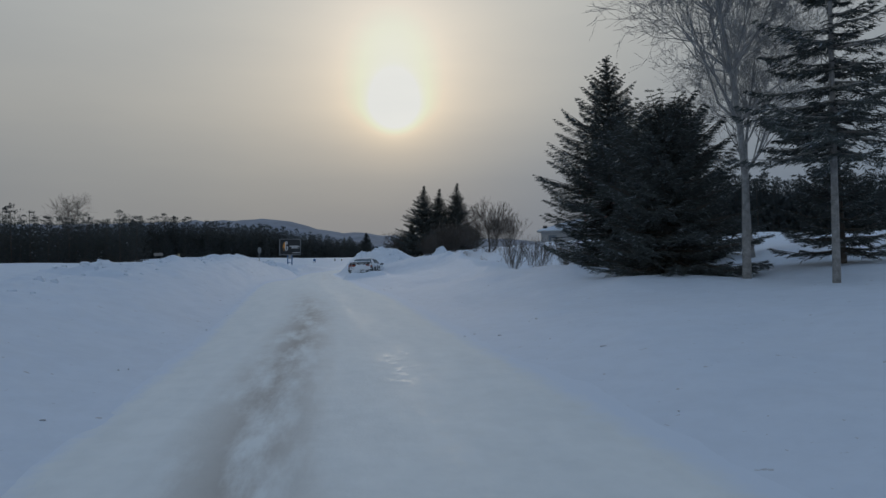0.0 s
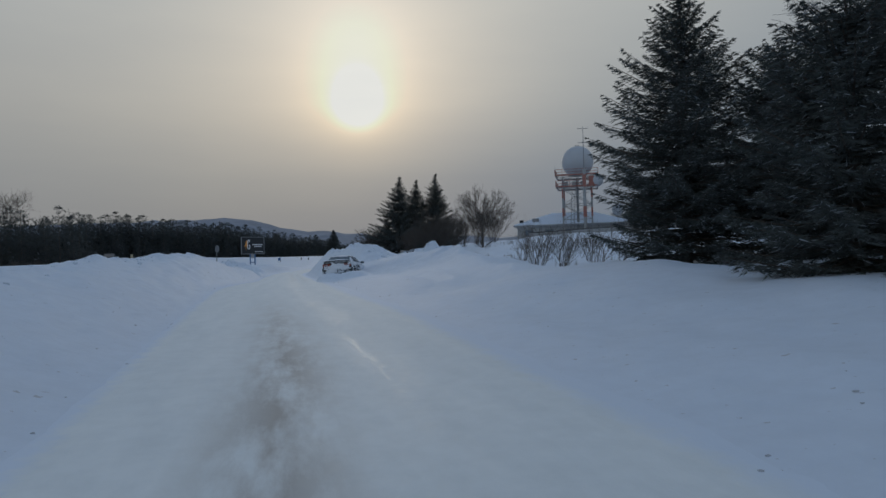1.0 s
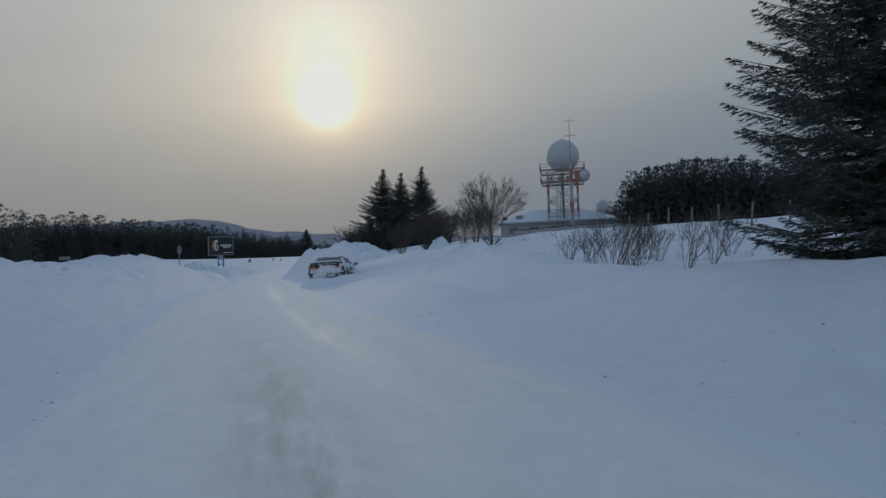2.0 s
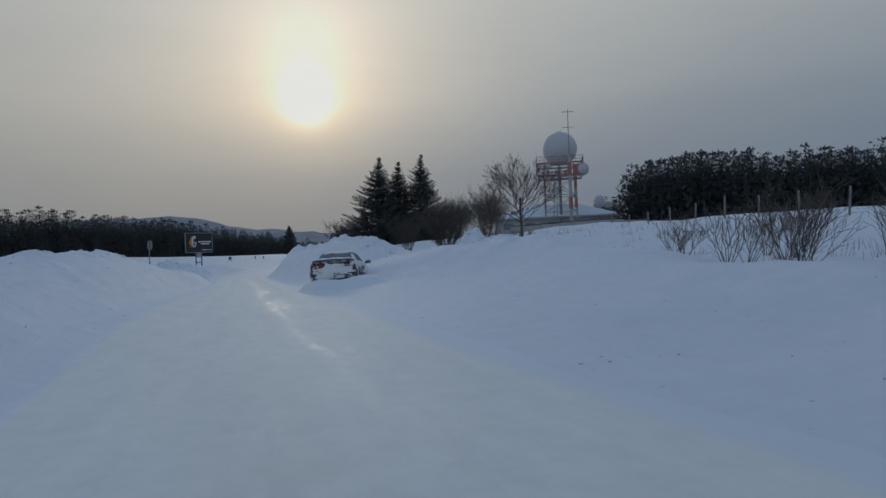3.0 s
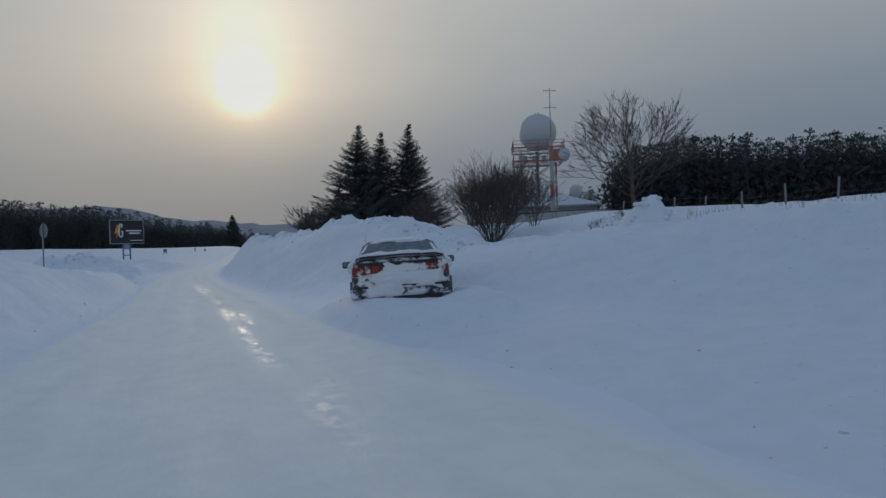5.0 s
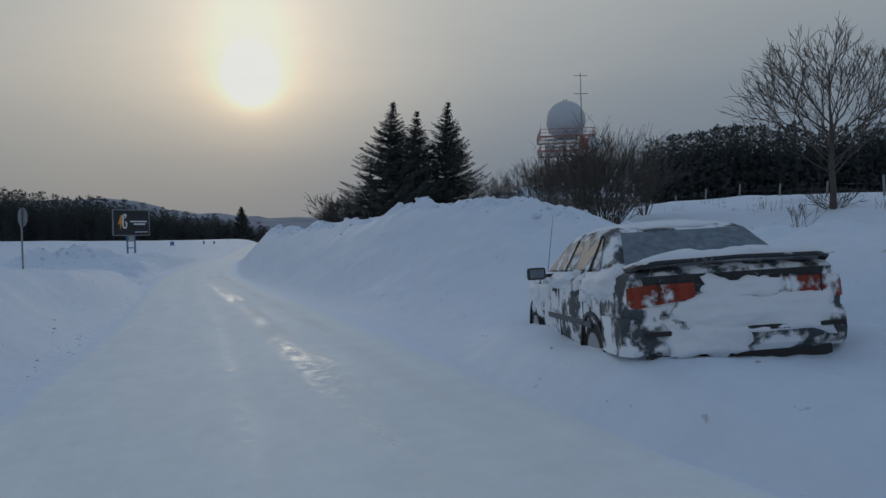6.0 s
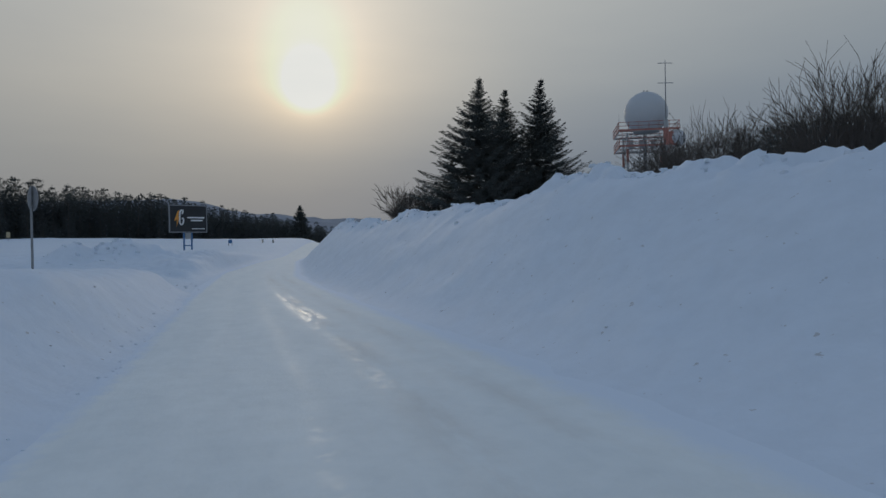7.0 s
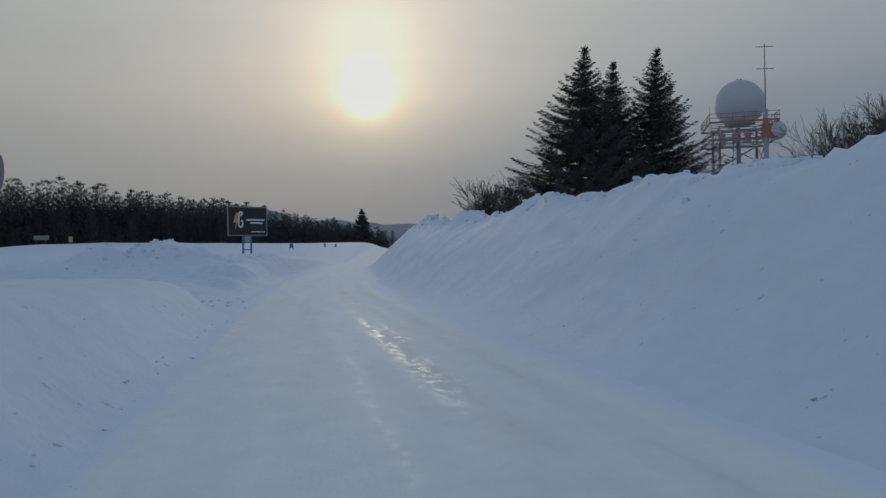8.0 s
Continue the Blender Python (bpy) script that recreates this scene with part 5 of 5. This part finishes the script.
    for sgn in (-1, 1):
        for y0, z0, y1, z1, thick, seed in ((0.26, 0.70, 1.20, 0.985, 0.05, 7), (1.15, 0.80, 2.9, 0.985, 0.035, 8), (2.4, 0.46, 3.9, 0.86, 0.035, 9)):
            bm = snow_slab(y0, z0, y1, z1, lambda y, z: 0.0, thick, seed, 60, 22)
            for v in bm.verts:
                y, z, t = v.co
                # thin places sink under the paint and leave a broken outline
                rim = min(y - y0, y1 - y, z - z0, 0.12)
                bare = max(0.0, (0.06 if seed < 9 else 0.01) - 0.5 * rim + 0.22 * float(fbm(np.array(y * 5.5 + seed), np.array(z * 8.0), 3)))
                v.co = ((0.838 - max(0.0, z - 0.90) * 0.55 - max(0.0, y - 3.2) * 0.06 + t - bare) * sgn, y, z)
            part("wing_snow", bm, M_CAKE, car, "snow stuck along the flank", smooth=True)
    for ob in car.children_recursive:
        for v in ob.data.vertices:
            v.co.y = nose(v.co.y)
    return car


stranded_car()


# ---------- billboard and signs ----------
def billboard():
    a, b = Vector((-9.23, 111.5, 0)), Vector((-5.64, 113.5, 0))
    turn = math.degrees(math.atan2(b.y - a.y, b.x - a.x))
    mid = (a + b) / 2
    z0 = float(height(mid.x, mid.y))
    top = thing("billboard", pose(mid.x, mid.y, 0, 0, 0, turn), "black advertising billboard on blue steel legs in snow", "billboard")
    w, lo, hi = 2.05, 2.62, 5.5
    part("panel", boxed(-w + 0.05, -0.06, lo + 0.05, w - 0.05, 0.06, hi - 0.05, 0.01), M_BOARD, top, "black printed sheet")
    for x0, z_0, x1, z_1 in ((-w, lo, w, lo + 0.09), (-w, hi - 0.09, w, hi), (-w, lo + 0.09, -w + 0.09, hi - 0.09), (w - 0.09, lo + 0.09, w, hi - 0.09)):
        part("frame", boxed(x0, -0.09, z_0, x1, 0.09, z_1, 0.012), M_STEEL, top, "dark steel frame")
    for x in (-0.42, 0.42):
        part("leg", boxed(x - 0.075, 0.09, z0 - 0.3, x + 0.075, 0.24, 5.2, 0.02), M_BLUE, top, "blue steel leg")
    part("brace", boxed(-0.345, 0.12, 1.2, 0.345, 0.21, 1.31, 0.01), M_BLUE, top, "blue cross bar")
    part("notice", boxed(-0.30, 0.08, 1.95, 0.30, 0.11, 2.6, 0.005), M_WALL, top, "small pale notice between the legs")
    # emblem: orange flash beside a white ring shape; unreadable lines as bars
    def flat(points, mat, name):
        bm = bmesh.new()
        f = bm.faces.new([bm.verts.new((x, -0.066, z)) for x, z in points])
        r = bmesh.ops.extrude_face_region(bm, geom=[f])
        for v in r["geom"]:
            if isinstance(v, bmesh.types.BMVert):
                v.co.y -= 0.008
        return part(name, bm, mat, top)
    flat([(-1.18, 4.85), (-0.95, 4.95), (-1.08, 4.35), (-0.88, 4.40), (-1.30, 3.20), (-1.22, 3.95), (-1.52, 3.85)], M_ORANGE, "flash")
    ring = bmesh.new()
    pts = [(-0.72, 4.55), (-0.55, 4.85), (-0.95 + 0.2, 5.0), (-0.92, 4.75), (-0.95, 3.7), (-0.85, 3.45), (-0.62, 3.5), (-0.55, 3.75), (-0.55, 4.1), (-0.72, 4.1)]
    for (x0, q0), (x1, q1) in zip(pts, pts[1:]):
        rod(ring, (x0, -0.07, q0), (x1, -0.07, q1), 0.085, sides=6)
    part("emblem", ring, M_PRINT, top, "white rounded emblem")
    for x0, x1, z, h in ((-0.15, 1.75, 4.12, 0.15), (0.25, 1.55, 3.82, 0.15), (0.35, 1.8, 2.98, 0.08)):
        part("text_bar", boxed(x0, -0.074, z, x1, -0.062, z + h, 0.002), M_PRINT, top, "white unreadable line")


billboard()


def sign_post(name, x, y, top_z, plate, mat, label, turn=0.0, posts=(0.0,), r=0.03):
    """A plate on one or two posts: plate is half width, height and round or square."""
    z0 = float(height(x, y))
    t = thing(name, pose(x, y, 0, 0, 0, turn), label, "sign")
    for px in posts:
        part("post", rod(bmesh.new(), (px, 0, z0 - 0.3), (px, 0, top_z - 0.02), r, sides=10), M_STEEL, t, "galvanised post")
    hw, hh, round_ = plate
    bm = bmesh.new()
    if round_:
        rod(bm, (0, -r - 0.004, top_z - hh / 2), (0, -r - 0.022, top_z - hh / 2), hw, sides=28)
    else:
        box(bm, -hw, -r - 0.022, top_z - hh, hw, -r - 0.004, top_z, 0.006)
    part("plate", bm, mat, t)
    for dz in (0.25, 0.75):
        part("clamp", boxed(-0.05, -r - 0.006, top_z - hh * dz - 0.02, 0.05, r + 0.008, top_z - hh * dz + 0.02, 0.003), M_STEEL, t)
    return t


sign_post("road_sign", -7.12, 57.1, 2.75, (0.32, 0.64, True), M_STEEL, "round road sign on a grey post seen from its edge", turn=126)
sign_post("road_sign", -3.5, 126.5, 1.95, (0.24, 0.5, False), M_BLUE, "small blue sign far along the road", turn=10, posts=(-0.2, 0.2))
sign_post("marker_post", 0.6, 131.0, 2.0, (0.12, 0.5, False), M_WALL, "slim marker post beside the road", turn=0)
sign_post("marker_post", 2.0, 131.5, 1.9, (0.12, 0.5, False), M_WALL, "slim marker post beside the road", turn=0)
sign_post("road_sign", -33.0, 143.0, 3.55, (0.24, 0.75, False), M_YELLOW, "small pale yellow sign before the wood", turn=10)
sign_post("road_sign", -38.7, 149.0, 3.9, (0.95, 0.65, False), M_WOOD, "grey board on posts before the wood", turn=10, posts=(-0.6, 0.6))


# ---------- radar station ----------
def radar_tower():
    gx0, gy0 = 57.2, 126.0
    z0 = float(height(gx0, gy0))
    t = thing("radar_tower", pose(gx0, gy0, 0, 0, 0, -26), "red and white steel radar tower with a white radome", "tower")
    bm = bmesh.new()
    bmesh.ops.create_icosphere(bm, subdivisions=4, radius=3.25, matrix=Matrix.Translation((0.2, 0, 20.35)))
    bmesh.ops.bisect_plane(bm, geom=list(bm.verts) + list(bm.edges) + list(bm.faces), plane_co=(0, 0, 17.7), plane_no=(0, 0, 1), clear_inner=True)
    dome = part("radome", bm, M_WHITE, t, "white spherical radome", smooth=True)
    part("radome_ring", rod(bmesh.new(), (0.2, 0, 17.45), (0.2, 0, 17.75), 1.95, sides=36), M_WALL, dome)
    for x in (-0.25, 0.25):
        part("obstruction_lamp", rod(bmesh.new(), (0.2 + x, 0, 23.55), (0.2 + x, 0, 23.85), 0.07, sides=8), M_BLACK, dome)
    # two decks with rails
    for z, half, name in ((17.3, 4.3, "upper_deck"), (15.0, 4.2, "lower_deck")):
        grating = bmesh.new()
        for x0, y0, x1, y1 in ((-half, -half, half, -half + 0.2), (-half, half - 0.2, half, half), (-half, -half + 0.2, -half + 0.2, half - 0.2), (half - 0.2, -half + 0.2, half, half - 0.2)):
            box(grating, x0, y0, z - 0.16, x1, y1, z)
        for i in range(1, 5):
            gy1 = -half + 0.2 + (2 * half - 0.4) * i / 5
            box(grating, -half + 0.2, gy1 - 0.04, z - 0.08, half - 0.2, gy1 + 0.04, z - 0.02)
        deck = part(name, grating, M_STEEL, t, "open steel grating deck with red rails")
        for k in range(4):
            g = Matrix.Rotation(k * math.pi / 2, 4, "Z")
            for dz in (0.55, 1.1):
                rail = rod(bmesh.new(), (-half, -half, z + dz), (half, -half, z + dz), 0.045, sides=6)
                rail.transform(g)
                part("rail", rail, M_RED, deck, "red handrail")
            n = 6
            for i in range(n):
                x = -half + 2 * half * i / n
                post = rod(bmesh.new(), (x, -half, z), (x, -half, z + 1.12), 0.035, sides=6)
                post.transform(g)
                part("stanchion", post, M_RED, deck)
            kick = boxed(-half, -half - 0.02, z - 0.2, half, -half + 0.02, z + 0.06)
            kick.transform(g)
            part("kick_plate", kick, M_RED, deck, "red kick plate")
    # legs in red and white lengths, with cross bracing
    w = 2.9
    base = z0 + 1.0
    for sx in (-1, 1):
        for sy in (-1, 1):
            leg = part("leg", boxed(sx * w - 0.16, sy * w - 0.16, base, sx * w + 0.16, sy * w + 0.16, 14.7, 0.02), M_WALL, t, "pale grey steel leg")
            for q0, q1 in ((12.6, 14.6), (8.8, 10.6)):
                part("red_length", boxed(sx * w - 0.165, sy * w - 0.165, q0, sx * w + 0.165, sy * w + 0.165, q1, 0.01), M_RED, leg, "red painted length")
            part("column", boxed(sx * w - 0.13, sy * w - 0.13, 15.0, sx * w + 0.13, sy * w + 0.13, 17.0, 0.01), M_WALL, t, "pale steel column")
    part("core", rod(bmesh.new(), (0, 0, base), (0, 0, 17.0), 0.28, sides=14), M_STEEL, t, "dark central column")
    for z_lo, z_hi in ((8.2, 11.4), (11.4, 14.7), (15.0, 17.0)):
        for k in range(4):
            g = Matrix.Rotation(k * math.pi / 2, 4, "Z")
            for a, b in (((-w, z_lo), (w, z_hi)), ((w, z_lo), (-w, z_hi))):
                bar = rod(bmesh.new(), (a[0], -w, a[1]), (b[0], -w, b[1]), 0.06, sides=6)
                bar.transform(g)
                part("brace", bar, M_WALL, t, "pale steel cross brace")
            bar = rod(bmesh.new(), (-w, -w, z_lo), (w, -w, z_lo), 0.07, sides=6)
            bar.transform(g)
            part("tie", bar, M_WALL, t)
    # ladder
    ladder = bmesh.new()
    for x in (-1.5, -0.8):
        rod(ladder, (x, -2.4, base), (x + 0.5, -2.4, 15), 0.05, sides=6)
    for k in range(22):
        zz = base + 0.4 + k * 0.38
        f = (zz - base) / (15 - base)
        rod(ladder, (-1.5 + 0.5 * f, -2.4, zz), (-0.8 + 0.5 * f, -2.4, zz), 0.03, sides=5)
    part("ladder", ladder, M_STEEL, t, "steel ladder")
    # side dish and equipment on the lower deck
    side = part("equipment_cabin", boxed(2.4, -4.3, 15.0, 3.5, -2.6, 16.8, 0.05), M_RED, t, "red equipment cabin")
    bm = bmesh.new()
    bmesh.ops.create_uvsphere(bm, u_segments=28, v_segments=16, radius=1.25, matrix=Matrix.Translation((4.1, -3.4, 15.9)))
    part("small_radome", bm, M_WHITE, t, "small white dish cover", smooth=True)
    for x in (-2.2, -0.6, 1.1):
        part("cabinet", boxed(x - 0.35, -1.2, 15.0, x + 0.35, -0.6, 16.2, 0.03), M_WALL, t, "grey equipment cabinet")
    for x, y in ((-4.25, -4.25), (4.2, 4.2)):
        part("lightning_rod", rod(bmesh.new(), (x, y, 17.3), (x, y, 19.6), 0.035, 0.015, 6), M_STEEL, t)


radar_tower()


def aerial_mast():
    x, y = 54.8, 117.35
    z0 = float(height(x, y))
    t = thing("aerial_mast", pose(x, y, 0), "tall slender mast, white and red below with cross arms", "mast")
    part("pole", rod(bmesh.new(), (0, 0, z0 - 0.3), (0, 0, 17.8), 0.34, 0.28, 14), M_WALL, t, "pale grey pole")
    for q0, q1 in ((14.2, 16.6), (8.3, 10.4)):
        part("red_band", rod(bmesh.new(), (0, 0, q0), (0, 0, q1), 0.35, sides=14), M_RED, t, "red painted band")
    part("topmast", rod(bmesh.new(), (0, 0, 17.8), (0, 0, 26.0), 0.10, 0.05, 8), M_STEEL, t, "thin dark topmast")
    for zz in (25.6, 22.85):
        part("cross_arm", rod(bmesh.new(), (-1.0, 0.3, zz), (1.0, -0.3, zz), 0.05, sides=6), M_STEEL, t, "short cross arm")


aerial_mast()


def station_building():
    x, y = 59.0, 133.0
    z0 = float(height(x, y)) - 1.5
    t = thing("station_building", pose(x, y, 0, 0, 0, -24), "low radar building with a broad snow-covered hipped roof", "building")
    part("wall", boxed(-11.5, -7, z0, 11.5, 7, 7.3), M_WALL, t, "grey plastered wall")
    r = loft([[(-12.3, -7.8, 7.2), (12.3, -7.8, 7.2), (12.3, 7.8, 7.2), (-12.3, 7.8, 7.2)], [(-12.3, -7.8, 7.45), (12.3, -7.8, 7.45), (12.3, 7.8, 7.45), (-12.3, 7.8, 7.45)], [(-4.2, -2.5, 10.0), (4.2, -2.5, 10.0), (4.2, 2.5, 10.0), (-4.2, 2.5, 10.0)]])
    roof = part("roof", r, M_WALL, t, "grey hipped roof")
    sheets = loft([[(-12.2, -7.75, 7.47), (12.2, -7.75, 7.47), (12.2, 7.75, 7.47), (-12.2, 7.75, 7.47)], [(-12.1, -7.7, 7.62), (12.1, -7.7, 7.62), (12.1, 7.7, 7.62), (-12.1, 7.7, 7.62)], [(-4.3, -2.6, 10.14), (4.3, -2.6, 10.14), (4.3, 2.6, 10.14), (-4.3, 2.6, 10.14)]])
    part("roof_snow", sheets, M_SNOW, roof, "settled snow on the roof")
    part("plinth", boxed(-4.3, -3.9, 7.6, 4.3, 3.9, 8.6, 0.05), M_CONCRETE, t, "grey tower plinth")
    part("dormer", boxed(-8.4, -6.6, 7.5, -7.0, -4.5, 8.9, 0.05), M_STEEL, roof, "small dark roof dormer")
    part("chimney", boxed(-11.0, -6.9, 7.6, -10.2, -6.1, 8.6, 0.03), M_BLACK, roof, "dark flue")
    for k in range(5):
        wx = -9.0 + k * 4.2
        win = part("window", boxed(wx - 0.9, -7.03, 5.2, wx + 0.9, -6.95, 6.5, 0.01), M_STEEL, t, "dark window")
        part("pane", boxed(wx - 0.8, -7.05, 5.3, wx + 0.8, -7.035, 6.4), M_GLASS, win)
    # ball-shaped cover on a stand beside the roof
    s = thing("dish_cover", pose(71.4, 136.0, 0), "white drum-shaped dish cover on a steel stand", "antenna")
    bm = bmesh.new()
    bmesh.ops.create_uvsphere(bm, u_segments=24, v_segments=14, radius=1.35, matrix=Matrix.LocRotScale((0, 0, 11.0), None, (1, 0.7, 1)))
    part("cover", bm, M_WHITE, s, "white rounded cover", smooth=True)
    zb = float(height(71.4, 136.0))
    for dx in (-0.7, 0.7):
        part("stand", rod(bmesh.new(), (dx * 1.3, 0, zb - 0.2), (dx * 0.5, 0, 10.2), 0.12, sides=8), M_STEEL, s, "steel strut")


station_building()


def yard_wall():
    """A panel wall with a dark coping along the station's yard."""
    a, b = Vector((44.5, 121.0, 0)), Vector((67.0, 109.5, 0))
    n = 9
    w = thing("yard_wall", Matrix.Identity(4), "grey concrete panel wall with dark coping before the station", "wall")
    turn = math.atan2(b.y - a.y, b.x - a.x)
    ln = (b - a).length / n
    for k in range(n):
        p = a.lerp(b, (k + 0.5) / n)
        z = float(height(p.x, p.y))
        m = Matrix.Translation((p.x, p.y, z)) @ Matrix.Rotation(turn, 4, "Z")
        bm = boxed(-ln / 2 + 0.04, -0.06, -0.4, ln / 2 - 0.04, 0.06, 1.45, 0.01)
        bm.transform(m)
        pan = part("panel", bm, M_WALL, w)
        bm = boxed(-ln / 2, -0.1, 1.45, ln / 2, 0.1, 1.6, 0.01)
        bm.transform(m)
        part("coping", bm, M_BLACK, pan, "dark coping")
        bm = boxed(-ln / 2 - 0.08, -0.1, -0.4, -ln / 2 + 0.04, 0.1, 1.75, 0.01)
        bm.transform(m)
        part("post", bm, M_STEEL, pan, "dark post")


yard_wall()


# ---------- fence posts on the rise ----------
def fence():
    f = thing("fence", Matrix.Identity(4), "row of slim grey fence posts with wire on the snowy rise", "fence")
    rng = random.Random(5)
    spots = [(22.26 + 0.38 * k, 29.6 + 2.92 * k) for k in range(16)]
    tops = []
    for x, y in spots:
        z = float(height(x, y))
        dx, dy = rng.uniform(-0.03, 0.12), rng.uniform(-0.04, 0.04)
        tall = rng.uniform(0.58, 0.72) + 0.30 * (y < 52) + 0.20 * (y < 42)
        bm = boxed(-0.035, -0.035, -0.3, 0.035, 0.035, tall, 0.006)
        bm.transform(Matrix.Translation((x, y, z)) @ Matrix.Shear("XY", 4, (dx, dy)))
        part("post", bm, M_POST, f, "slim grey concrete post")
        tops.append((x + dx * 0.8, y + dy * 0.8, z))
    for (x0, y0, z_0), (x1, y1, z_1) in zip(tops, tops[1:]):
        for hgt in (0.25, 0.5):
            part("wire", rod(bmesh.new(), (x0, y0, z_0 + hgt), (x1, y1, z_1 + hgt), 0.0025, sides=4), M_STEEL, f)


fence()
